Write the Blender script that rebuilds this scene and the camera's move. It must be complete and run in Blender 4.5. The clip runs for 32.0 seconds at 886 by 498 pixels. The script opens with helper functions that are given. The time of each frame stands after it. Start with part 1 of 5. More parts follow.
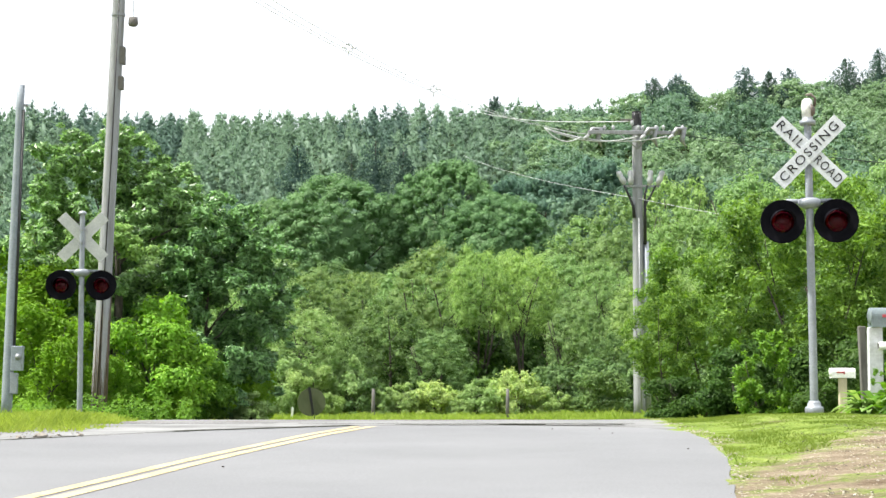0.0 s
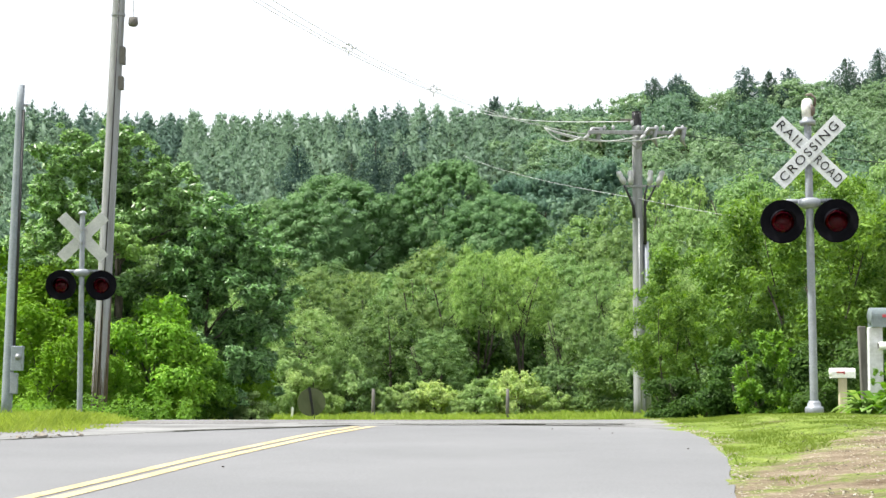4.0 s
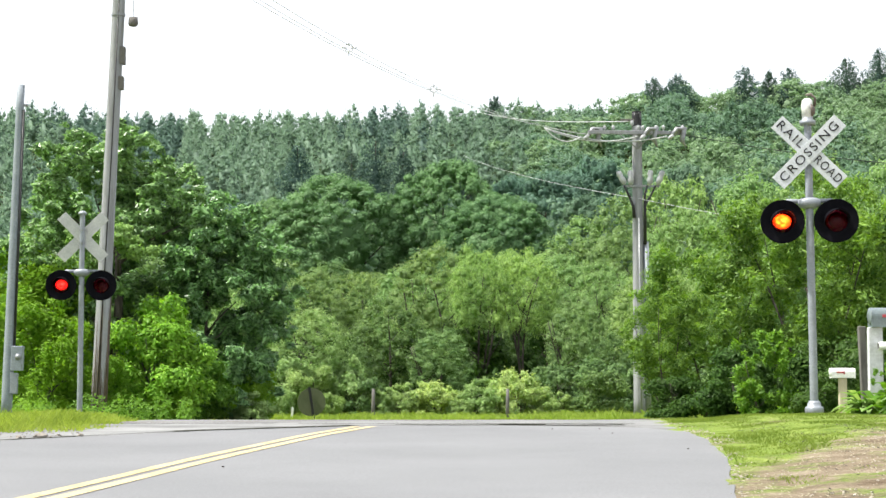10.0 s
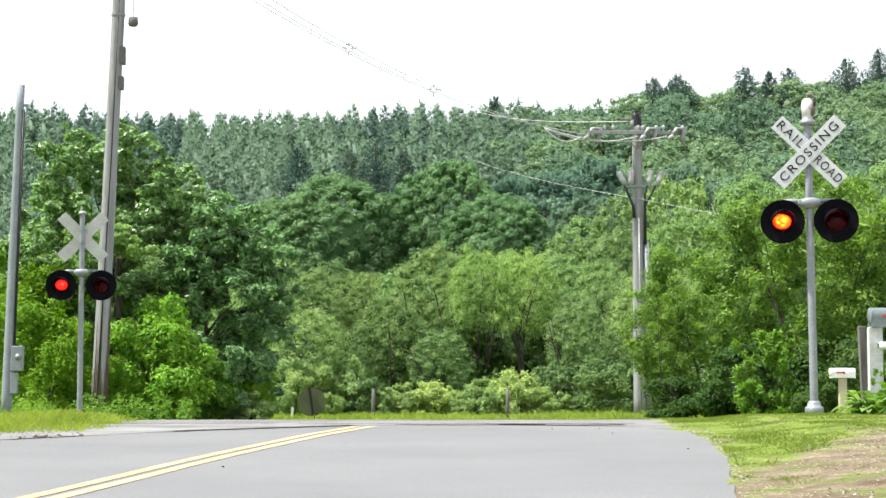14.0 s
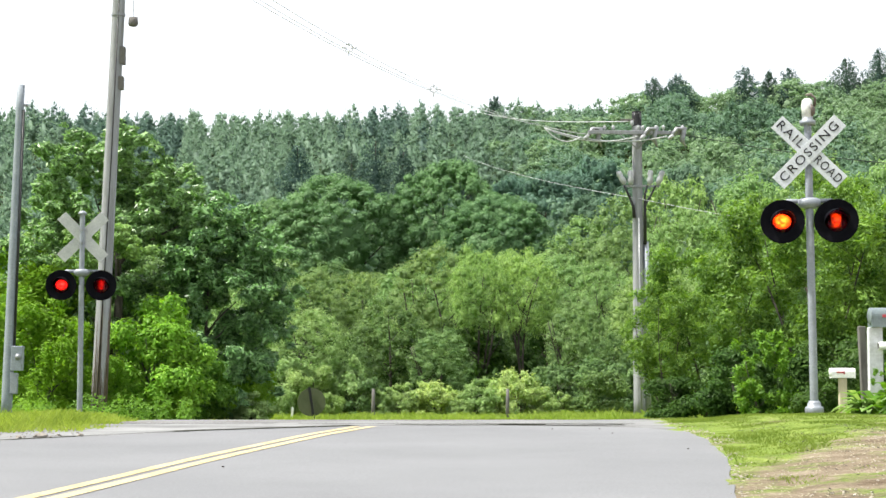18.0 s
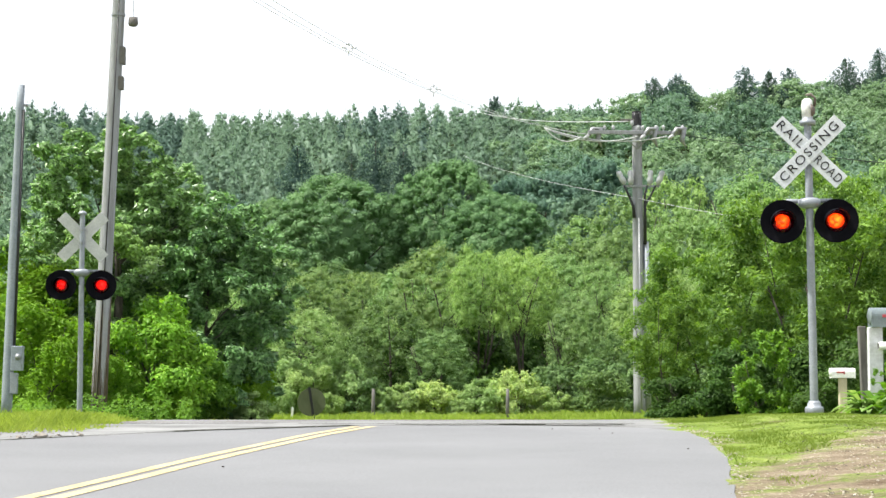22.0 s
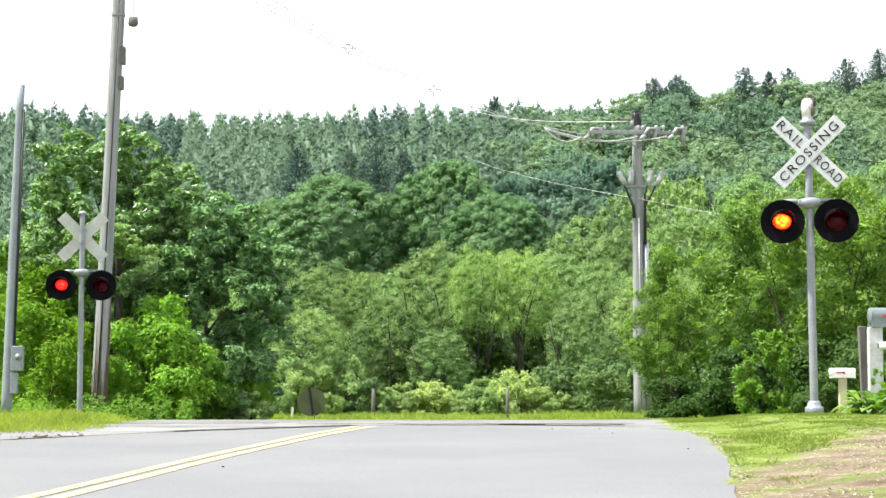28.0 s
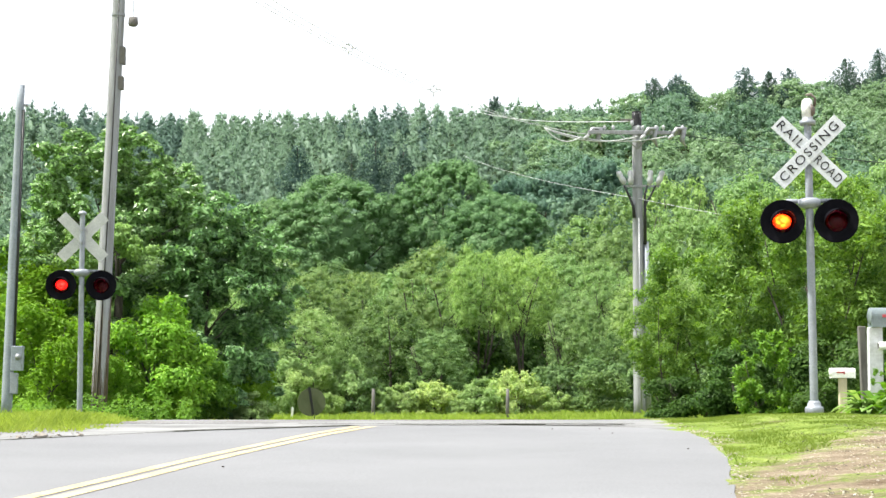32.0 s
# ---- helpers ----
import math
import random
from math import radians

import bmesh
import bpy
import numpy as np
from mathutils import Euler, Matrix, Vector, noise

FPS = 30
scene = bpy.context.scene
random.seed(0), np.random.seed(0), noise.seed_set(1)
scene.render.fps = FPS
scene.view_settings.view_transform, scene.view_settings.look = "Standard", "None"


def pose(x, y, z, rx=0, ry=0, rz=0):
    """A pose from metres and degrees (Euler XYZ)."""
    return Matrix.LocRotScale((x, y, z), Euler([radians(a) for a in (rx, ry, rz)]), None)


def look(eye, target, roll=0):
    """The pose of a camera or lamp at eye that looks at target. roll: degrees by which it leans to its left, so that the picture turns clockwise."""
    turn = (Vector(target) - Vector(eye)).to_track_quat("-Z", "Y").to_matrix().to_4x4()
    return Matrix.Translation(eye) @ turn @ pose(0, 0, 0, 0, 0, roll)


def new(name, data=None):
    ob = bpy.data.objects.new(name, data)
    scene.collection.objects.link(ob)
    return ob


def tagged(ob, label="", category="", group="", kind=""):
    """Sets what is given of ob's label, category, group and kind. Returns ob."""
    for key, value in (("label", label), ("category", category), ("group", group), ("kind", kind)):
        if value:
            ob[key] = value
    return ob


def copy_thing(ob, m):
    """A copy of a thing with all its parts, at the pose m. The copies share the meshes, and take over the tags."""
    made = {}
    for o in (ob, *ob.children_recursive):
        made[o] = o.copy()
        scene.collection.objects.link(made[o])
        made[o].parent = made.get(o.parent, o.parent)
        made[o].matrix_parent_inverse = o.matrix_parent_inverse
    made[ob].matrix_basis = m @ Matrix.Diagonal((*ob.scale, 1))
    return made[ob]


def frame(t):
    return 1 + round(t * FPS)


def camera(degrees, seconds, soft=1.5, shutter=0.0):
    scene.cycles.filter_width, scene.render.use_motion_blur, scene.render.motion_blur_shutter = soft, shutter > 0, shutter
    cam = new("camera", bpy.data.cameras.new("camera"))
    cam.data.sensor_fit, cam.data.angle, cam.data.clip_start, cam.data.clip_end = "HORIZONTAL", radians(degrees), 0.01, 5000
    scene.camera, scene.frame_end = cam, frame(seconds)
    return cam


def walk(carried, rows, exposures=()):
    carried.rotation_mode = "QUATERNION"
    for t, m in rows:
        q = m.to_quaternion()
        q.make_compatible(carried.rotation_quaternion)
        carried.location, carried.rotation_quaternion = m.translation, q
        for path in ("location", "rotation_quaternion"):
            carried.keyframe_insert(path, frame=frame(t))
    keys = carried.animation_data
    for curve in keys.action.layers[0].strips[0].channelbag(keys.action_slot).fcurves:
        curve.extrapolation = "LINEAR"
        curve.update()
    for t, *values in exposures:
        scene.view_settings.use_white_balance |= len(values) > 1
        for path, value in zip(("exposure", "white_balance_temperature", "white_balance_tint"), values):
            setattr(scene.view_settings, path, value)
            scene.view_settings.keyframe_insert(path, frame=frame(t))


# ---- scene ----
cam = camera(31.0, 32.0, soft=1.5)
EYE = pose(0, 0, 0.85, 93.926, 0, 0)
walk(cam, [(0.0, EYE), (32.0, EYE)],
     exposures=[(0.0, 1.09), (1.5, 1.02), (3.0, 0.97), (6.0, 0.95), (20.0, 0.95), (23.0, 0.98), (25.0, 1.04), (28.0, 1.16), (32.0, 1.18)])

# ---- world and sun ----
SUN_EL, SUN_AZ = radians(62), radians(-98)      # azimuth from +y towards +x
world = bpy.data.worlds.new("world")
scene.world = world
world.use_nodes = True
wn, wl = world.node_tree.nodes, world.node_tree.links
sky = wn.new("ShaderNodeTexSky")
sky.sky_type, sky.sun_disc = "NISHITA", False
sky.sun_elevation, sky.sun_rotation = SUN_EL, SUN_AZ
sky.dust_density, sky.air_density = 3.0, 1.0
veil = wn.new("ShaderNodeMixRGB")               # thin bright cloud over the blue
veil.inputs["Fac"].default_value = 0.75
veil.inputs["Color2"].default_value = (7.6, 7.8, 8.0, 1)
wl.new(sky.outputs["Color"], veil.inputs["Color1"])
wl.new(veil.outputs["Color"], wn["Background"].inputs["Color"])
wn["Background"].inputs["Strength"].default_value = 0.1
sun = new("sun", bpy.data.lights.new("sun", "SUN"))
sun.data.energy, sun.data.angle, sun.data.color = 4.7, radians(1.5), (1.0, 0.96, 0.88)
SUN_DIR = Vector((math.sin(SUN_AZ) * math.cos(SUN_EL), math.cos(SUN_AZ) * math.cos(SUN_EL), math.sin(SUN_EL)))
sun.matrix_world = look(SUN_DIR * 50, (0, 0, 0))


# ---- materials ----
def material(name, rough=0.6, metal=0.0):
    m = bpy.data.materials.new(name)
    m.use_nodes = True
    b = m.node_tree.nodes["Principled BSDF"]
    b.inputs["Roughness"].default_value, b.inputs["Metallic"].default_value = rough, metal
    return m, m.node_tree.nodes, m.node_tree.links, b


def ramp_of(n, l, source, stops):
    r = n.new("ShaderNodeValToRGB")
    el = r.color_ramp.elements
    while len(el) < len(stops):
        el.new(0.5)
    for e, (p, c) in zip(el, stops):
        e.position, e.color = p, (*c, 1)
    l.new(source, r.inputs["Fac"])
    return r.outputs["Color"]


def noise_of(n, l, scale, detail=6, rough=0.6, vec=None):
    t = n.new("ShaderNodeTexNoise")
    t.inputs["Scale"].default_value, t.inputs["Detail"].default_value, t.inputs["Roughness"].default_value = scale, detail, rough
    if vec is not None:
        l.new(vec, t.inputs["Vector"])
    return t.outputs["Fac"]


def coords(n, l, stretch=(1, 1, 1), which="Object"):
    tc, mp = n.new("ShaderNodeTexCoord"), n.new("ShaderNodeMapping")
    mp.inputs["Scale"].default_value = stretch
    l.new(tc.outputs[which], mp.inputs["Vector"])
    return mp.outputs["Vector"]


def mix_of(n, l, fac, a, b, mode="MIX"):
    m = n.new("ShaderNodeMixRGB")
    m.blend_type = mode
    for key, v in (("Fac", fac), ("Color1", a), ("Color2", b)):
        if isinstance(v, (int, float)):
            m.inputs[key].default_value = v
        elif isinstance(v, tuple):
            m.inputs[key].default_value = (*v, 1)
        else:
            l.new(v, m.inputs[key])
    return m.outputs["Color"]


def bump_of(n, l, b, height, strength, dist):
    bp = n.new("ShaderNodeBump")
    bp.inputs["Strength"].default_value, bp.inputs["Distance"].default_value = strength, dist
    l.new(height, bp.inputs["Height"])
    l.new(bp.outputs["Normal"], b.inputs["Normal"])


def mottled(name, dark, light, scale, rough=0.7, metal=0.0, fine=None, bump=0.3, dist=0.01, stretch=(1, 1, 1), gloss=0.3):
    """Two scales of tone over one surface, with relief."""
    m, n, l, b = material(name, rough, metal)
    b.inputs["Specular IOR Level"].default_value = gloss
    v = coords(n, l, stretch)
    c1 = ramp_of(n, l, noise_of(n, l, scale, 5, 0.6, v), [(0.3, dark), (0.7, light)])
    f = noise_of(n, l, fine or scale * 9, 4, 0.7, v)
    c2 = ramp_of(n, l, f, [(0.3, (0.78, 0.78, 0.78)), (0.7, (1.1, 1.1, 1.1))])
    l.new(mix_of(n, l, 1.0, c1, c2, "MULTIPLY"), b.inputs["Base Color"])
    bump_of(n, l, b, f, bump, dist)
    return m


def leafy(name, dark, light, clump, rough=0.5, through_light=0.35, gloss=0.12, vary=0.3, warm=(1.3, 1.4, 0.4)):
    """Foliage: hue shifts per leaf, per clump and per tree; part of the light goes through."""
    m, n, l, b = material(name, rough)
    v = coords(n, l)
    geo, info = n.new("ShaderNodeNewGeometry"), n.new("ShaderNodeObjectInfo")
    big = noise_of(n, l, clump, 3, 0.6, v)
    add = n.new("ShaderNodeMath")
    add.operation = "MULTIPLY_ADD"
    l.new(geo.outputs["Random Per Island"], add.inputs[0])
    add.inputs[1].default_value = vary
    sub = n.new("ShaderNodeMath")
    sub.operation = "MULTIPLY_ADD"
    l.new(big, sub.inputs[0])
    sub.inputs[1].default_value, sub.inputs[2].default_value = 0.9, -0.05 - vary * 0.33
    l.new(sub.outputs[0], add.inputs[2])
    c = ramp_of(n, l, add.outputs[0], [(0.1, dark), (0.85, light)])
    tint = ramp_of(n, l, info.outputs["Random"], [(0.0, (0.9, 0.96, 0.96)), (0.5, (1, 1, 1)), (1.0, (1.1, 1.05, 0.92))])
    c = mix_of(n, l, 1.0, c, tint, "MULTIPLY")
    l.new(c, b.inputs["Base Color"])
    b.inputs["Specular IOR Level"].default_value = gloss
    tr, mx = n.new("ShaderNodeBsdfTranslucent"), n.new("ShaderNodeMixShader")
    l.new(mix_of(n, l, 1.0, c, warm, "MULTIPLY"), tr.inputs["Color"])
    mx.inputs[0].default_value = through_light
    l.new(b.outputs[0], mx.inputs[1])
    l.new(tr.outputs[0], mx.inputs[2])
    l.new(mx.outputs[0], n["Material Output"].inputs["Surface"])
    return m


OAK = leafy("oak_leaf", (0.042, 0.108, 0.03), (0.265, 0.45, 0.165), 2.2, 0.4, 0.3, 0.45, 0.7, (1.1, 1.3, 0.5))
BRIGHT = leafy("bright_leaf", (0.095, 0.225, 0.02), (0.3, 0.52, 0.07), 1.4, 0.5, 0.42, 0.2, 0.55)
SHRUB = leafy("shrub_leaf", (0.06, 0.155, 0.018), (0.18, 0.33, 0.045), 1.2, 0.5, 0.4)
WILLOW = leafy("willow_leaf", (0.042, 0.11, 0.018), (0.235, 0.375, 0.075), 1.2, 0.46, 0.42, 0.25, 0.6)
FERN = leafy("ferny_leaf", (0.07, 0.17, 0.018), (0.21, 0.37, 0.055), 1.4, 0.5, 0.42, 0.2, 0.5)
# a darker copy of WILLOW, with the shade of the hollow in its colour
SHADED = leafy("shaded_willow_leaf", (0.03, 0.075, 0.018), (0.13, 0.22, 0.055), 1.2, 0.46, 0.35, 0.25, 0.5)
# deep shade below the trees is put into this leaf colour
SHADELEAF = leafy("dark_leaf", (0.02, 0.055, 0.011), (0.08, 0.15, 0.03), 1.2, 0.5, 0.28)
LIVELY = leafy("lively_leaf", (0.11, 0.215, 0.06), (0.37, 0.53, 0.165), 0.7, 0.5, 0.38, 0.25, 0.45, (1.25, 1.35, 0.7))
MID = leafy("middle_leaf", (0.105, 0.205, 0.074), (0.325, 0.48, 0.185), 0.45, 0.5, 0.36, 0.25, 0.4, (1.25, 1.35, 0.75))
WOODDARK = leafy("dark_wood_leaf", (0.052, 0.112, 0.04), (0.19, 0.3, 0.1), 0.6, 0.5, 0.32, 0.2, 0.45, (1.25, 1.35, 0.7))
AIRY = leafy("airy_leaf", (0.1, 0.185, 0.07), (0.285, 0.395, 0.155), 0.8, 0.5, 0.38, 0.2, 0.4, (1.25, 1.35, 0.7))
DEEP = leafy("deep_leaf", (0.066, 0.145, 0.06), (0.22, 0.365, 0.15), 0.35, 0.5, 0.3, 0.22, 0.35, (1.2, 1.35, 0.8))
PALE = leafy("pale_leaf", (0.15, 0.255, 0.085), (0.37, 0.49, 0.195), 0.8, 0.5, 0.38, 0.25, 0.4, (1.25, 1.35, 0.75))
YELLOWISH = leafy("yellowish_leaf", (0.1, 0.21, 0.016), (0.25, 0.42, 0.045), 0.6, 0.5, 0.45)
# PINE, DARKPINE, FARLEAF and HILLDARK are paled and blued to hold distance haze
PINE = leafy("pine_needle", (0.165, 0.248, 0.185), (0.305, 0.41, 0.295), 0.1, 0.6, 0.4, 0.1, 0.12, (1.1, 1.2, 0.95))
DARKPINE = leafy("hazed_dark_pine_needle", (0.095, 0.16, 0.135), (0.175, 0.262, 0.21), 0.12, 0.6, 0.35, 0.1, 0.08, (1.1, 1.2, 0.95))
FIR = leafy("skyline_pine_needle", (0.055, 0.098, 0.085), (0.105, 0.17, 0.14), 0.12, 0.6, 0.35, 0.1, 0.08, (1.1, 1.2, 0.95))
FARLEAF = leafy("hazed_far_leaf", (0.125, 0.21, 0.14), (0.26, 0.375, 0.23), 0.1, 0.55, 0.35, 0.15, 0.2, (1.15, 1.3, 0.9))
HILLDARK = leafy("hazed_far_dark_leaf", (0.092, 0.17, 0.13), (0.19, 0.295, 0.205), 0.12, 0.55, 0.35, 0.15, 0.15, (1.15, 1.3, 0.9))
VINE = leafy("vine_leaf", (0.17, 0.28, 0.075), (0.55, 0.64, 0.3), 2.6, 0.45, 0.4, 0.2, 0.6)
GRASS = leafy("grass_blade", (0.092, 0.152, 0.024), (0.255, 0.32, 0.083), 0.8, 0.55, 0.35)
TALLGRASS = leafy("tall_grass_blade", (0.17, 0.25, 0.04), (0.4, 0.47, 0.13), 0.8, 0.6, 0.4)
BARK = mottled("bark", (0.035, 0.03, 0.025), (0.1, 0.085, 0.07), 3, 0.9, stretch=(3, 3, 0.6), bump=0.6)
POLEWOOD = mottled("weathered_pole_wood", (0.19, 0.193, 0.2), (0.345, 0.355, 0.375), 2.2, 0.85, fine=26, stretch=(4, 4, 0.25), bump=0.6)
OLDWOOD = mottled("brown_split_wood", (0.05, 0.038, 0.03), (0.2, 0.155, 0.12), 3, 0.9, fine=24, stretch=(6, 6, 0.3), bump=0.9)
GALV = mottled("galvanised_steel", (0.2, 0.21, 0.22), (0.32, 0.33, 0.34), 6, 0.45, 0.4, bump=0.05)
SILVER = mottled("aluminium_paint", (0.23, 0.25, 0.28), (0.31, 0.335, 0.37), 5, 0.5, 0.25, bump=0.06)
BLACK = mottled("black_enamel", (0.004, 0.004, 0.006), (0.008, 0.008, 0.011), 8, 0.7, bump=0.05, gloss=0.03)
SIGNWHITE = mottled("sign_white", (0.55, 0.58, 0.61), (0.62, 0.65, 0.68), 4, 0.5, bump=0.02)
SIGNBACK = mottled("sign_back_aluminium", (0.42, 0.43, 0.42), (0.55, 0.56, 0.54), 4, 0.5, 0.3, bump=0.03)
LETTER = mottled("sign_black", (0.015, 0.015, 0.018), (0.03, 0.03, 0.035), 9, 0.6, bump=0.02)
ASPHALT = mottled("asphalt", (0.14, 0.143, 0.15), (0.182, 0.185, 0.193), 0.3, 0.75, fine=45, bump=0.35, dist=0.006)
OLDASPHALT = mottled("old_asphalt", (0.12, 0.122, 0.122), (0.26, 0.262, 0.262), 0.8, 0.8, fine=22, bump=0.4, dist=0.008, stretch=(0.8, 1.6, 1), gloss=0.15)
YELLOW = mottled("road_yellow", (0.41, 0.325, 0.155), (0.55, 0.46, 0.26), 3, 0.6, fine=40, bump=0.15, dist=0.003)
TAR = mottled("tar_seam", (0.012, 0.013, 0.01), (0.05, 0.052, 0.04), 5, 0.95, gloss=0.03)
RUST = mottled("rail_steel", (0.1, 0.075, 0.06), (0.2, 0.17, 0.15), 6, 0.5, 0.5)
PALESTONE = mottled("pale_gravel", (0.3, 0.27, 0.22), (0.52, 0.48, 0.41), 6, 0.9)
STONE = mottled("gravel_stone", (0.16, 0.14, 0.12), (0.36, 0.33, 0.29), 6, 0.9)
POSTGREY = mottled("pale_grey_paint", (0.2, 0.23, 0.262), (0.275, 0.305, 0.34), 3, 0.6, fine=30, bump=0.08)
MAILWHITE = mottled("white_enamel", (0.72, 0.72, 0.72), (0.82, 0.82, 0.82), 4, 0.4, bump=0.03)
POSTWHITE = mottled("worn_white_paint", (0.5, 0.51, 0.53), (0.6, 0.61, 0.63), 3, 0.7, fine=18, bump=0.03)
MAILGREY = mottled("grey_enamel", (0.16, 0.2, 0.21), (0.24, 0.28, 0.29), 4, 0.35, 0.2, bump=0.03)
REDFLAG = mottled("red_flag", (0.35, 0.05, 0.06), (0.45, 0.08, 0.09), 6, 0.5)
TIMBER = mottled("pale_timber", (0.42, 0.36, 0.27), (0.56, 0.49, 0.38), 4, 0.8, stretch=(3, 3, 0.4))
GREYTIMBER = mottled("grey_timber", (0.09, 0.085, 0.08), (0.19, 0.18, 0.17), 4, 0.9, stretch=(3, 3, 0.4))
PORCELAIN = mottled("grey_porcelain", (0.3, 0.315, 0.33), (0.46, 0.475, 0.49), 6, 0.3, bump=0.03)
CABLE = mottled("aluminium_cable", (0.42, 0.43, 0.44), (0.55, 0.56, 0.57), 3, 0.6, 0.2)
RUBBER = mottled("black_cable", (0.015, 0.015, 0.017), (0.03, 0.03, 0.032), 5, 0.5)
SIGNDULL = mottled("sign_back_dull", (0.085, 0.1, 0.055), (0.12, 0.135, 0.08), 3, 0.7, 0.0)


def ground_material():
    m, n, l, b = material("ground_grass_and_dirt", 0.95)
    b.inputs["Specular IOR Level"].default_value = 0.05
    v = coords(n, l)
    mid, fine = noise_of(n, l, 2.4, 8, 0.7, v), noise_of(n, l, 26, 6, 0.75, v)
    green = ramp_of(n, l, mid, [(0.3, (0.085, 0.13, 0.026)), (0.5, (0.175, 0.245, 0.05)), (0.72, (0.27, 0.32, 0.08))])
    dirt = ramp_of(n, l, mid, [(0.3, (0.11, 0.08, 0.052)), (0.48, (0.215, 0.172, 0.122)), (0.72, (0.34, 0.29, 0.215))])
    bare = ramp_of(n, l, noise_of(n, l, 0.9, 7, 0.7, v), [(0.55, (0, 0, 0)), (0.66, (0.85, 0.85, 0.85))])
    green = mix_of(n, l, bare, green, dirt)
    tuft = ramp_of(n, l, noise_of(n, l, 1.7, 6, 0.7, v), [(0.5, (0, 0, 0)), (0.62, (0.9, 0.9, 0.9))])
    lawn = ramp_of(n, l, mid, [(0.3, (0.09, 0.14, 0.03)), (0.7, (0.22, 0.3, 0.06))])
    dirt = mix_of(n, l, tuft, dirt, lawn)
    # a worn dirt pull-off beside the pavement
    sep = n.new("ShaderNodeSeparateXYZ")
    l.new(v, sep.inputs[0])
    slant = n.new("ShaderNodeMath")
    slant.operation = "MULTIPLY_ADD"
    l.new(sep.outputs[0], slant.inputs[0])
    slant.inputs[1].default_value = -2.05
    l.new(sep.outputs[1], slant.inputs[2])
    mad = n.new("ShaderNodeMath")
    mad.operation = "MULTIPLY_ADD"
    l.new(noise_of(n, l, 1.3, 6, 0.7, v), mad.inputs[0])
    mad.inputs[1].default_value = 4.5
    l.new(slant.outputs[0], mad.inputs[2])
    rng = n.new("ShaderNodeMapRange")
    l.new(mad.outputs[0], rng.inputs["Value"])
    rng.inputs["From Min"].default_value, rng.inputs["From Max"].default_value = 9.0, 10.0
    rng.inputs["To Min"].default_value, rng.inputs["To Max"].default_value = 1.0, 0.0
    c = mix_of(n, l, rng.outputs["Result"], green, dirt)
    # the floor turns a darker green between 57 and 61 m
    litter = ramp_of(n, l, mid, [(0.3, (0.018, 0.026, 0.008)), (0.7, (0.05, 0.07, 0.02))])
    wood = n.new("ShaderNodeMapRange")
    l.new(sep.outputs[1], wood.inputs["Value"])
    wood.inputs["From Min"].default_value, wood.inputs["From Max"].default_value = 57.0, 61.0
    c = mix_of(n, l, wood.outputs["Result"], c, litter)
    speck = ramp_of(n, l, fine, [(0.3, (0.5, 0.5, 0.5)), (0.55, (0.95, 0.95, 0.95)), (0.72, (1.35, 1.35, 1.35))])
    l.new(mix_of(n, l, 1.0, c, speck, "MULTIPLY"), b.inputs["Base Color"])
    bump_of(n, l, b, fine, 0.8, 0.03)
    return m


GROUND = ground_material()


def lens_material():
    m, n, l, b = material("red_lens", 0.25)
    b.inputs["Base Color"].default_value = (0.11, 0.002, 0.016, 1)
    tr, mx = n.new("ShaderNodeBsdfTransparent"), n.new("ShaderNodeMixShader")
    tr.inputs["Color"].default_value = (1.0, 0.075, 0.03, 1)
    mx.inputs[0].default_value = 0.7
    l.new(b.outputs[0], mx.inputs[1])
    l.new(tr.outputs[0], mx.inputs[2])
    l.new(mx.outputs[0], n["Material Output"].inputs["Surface"])
    return m


def lamp_material(name, strength, colour):
    """A bulb and reflector, brightest where they face the road."""
    m, n, l, b = material(name, 0.4)
    b.inputs["Base Color"].default_value = (0.02, 0.008, 0.008, 1)
    tc, sep = n.new("ShaderNodeTexCoord"), n.new("ShaderNodeSeparateXYZ")
    l.new(tc.outputs["Object"], sep.inputs[0])
    rng = n.new("ShaderNodeMapRange")
    l.new(sep.outputs[1], rng.inputs["Value"])
    rng.inputs["From Min"].default_value, rng.inputs["From Max"].default_value = -0.02, -0.135
    pw = n.new("ShaderNodeMath")
    pw.operation = "POWER"
    l.new(rng.outputs["Result"], pw.inputs[0])
    pw.inputs[1].default_value = 2.3
    ml = n.new("ShaderNodeMath")
    ml.operation = "MULTIPLY"
    l.new(pw.outputs[0], ml.inputs[0])
    patch = n.new("ShaderNodeMapRange")
    l.new(noise_of(n, l, 16, 2, 0.5, tc.outputs["Object"]), patch.inputs["Value"])
    patch.inputs["From Min"].default_value, patch.inputs["From Max"].default_value = 0.35, 0.6
    patch.inputs["To Min"].default_value, patch.inputs["To Max"].default_value = strength * 0.22, strength
    l.new(patch.outputs["Result"], ml.inputs[1])
    b.inputs["Emission Color"].default_value = (*colour, 1)
    l.new(ml.outputs[0], b.inputs["Emission Strength"])
    return m


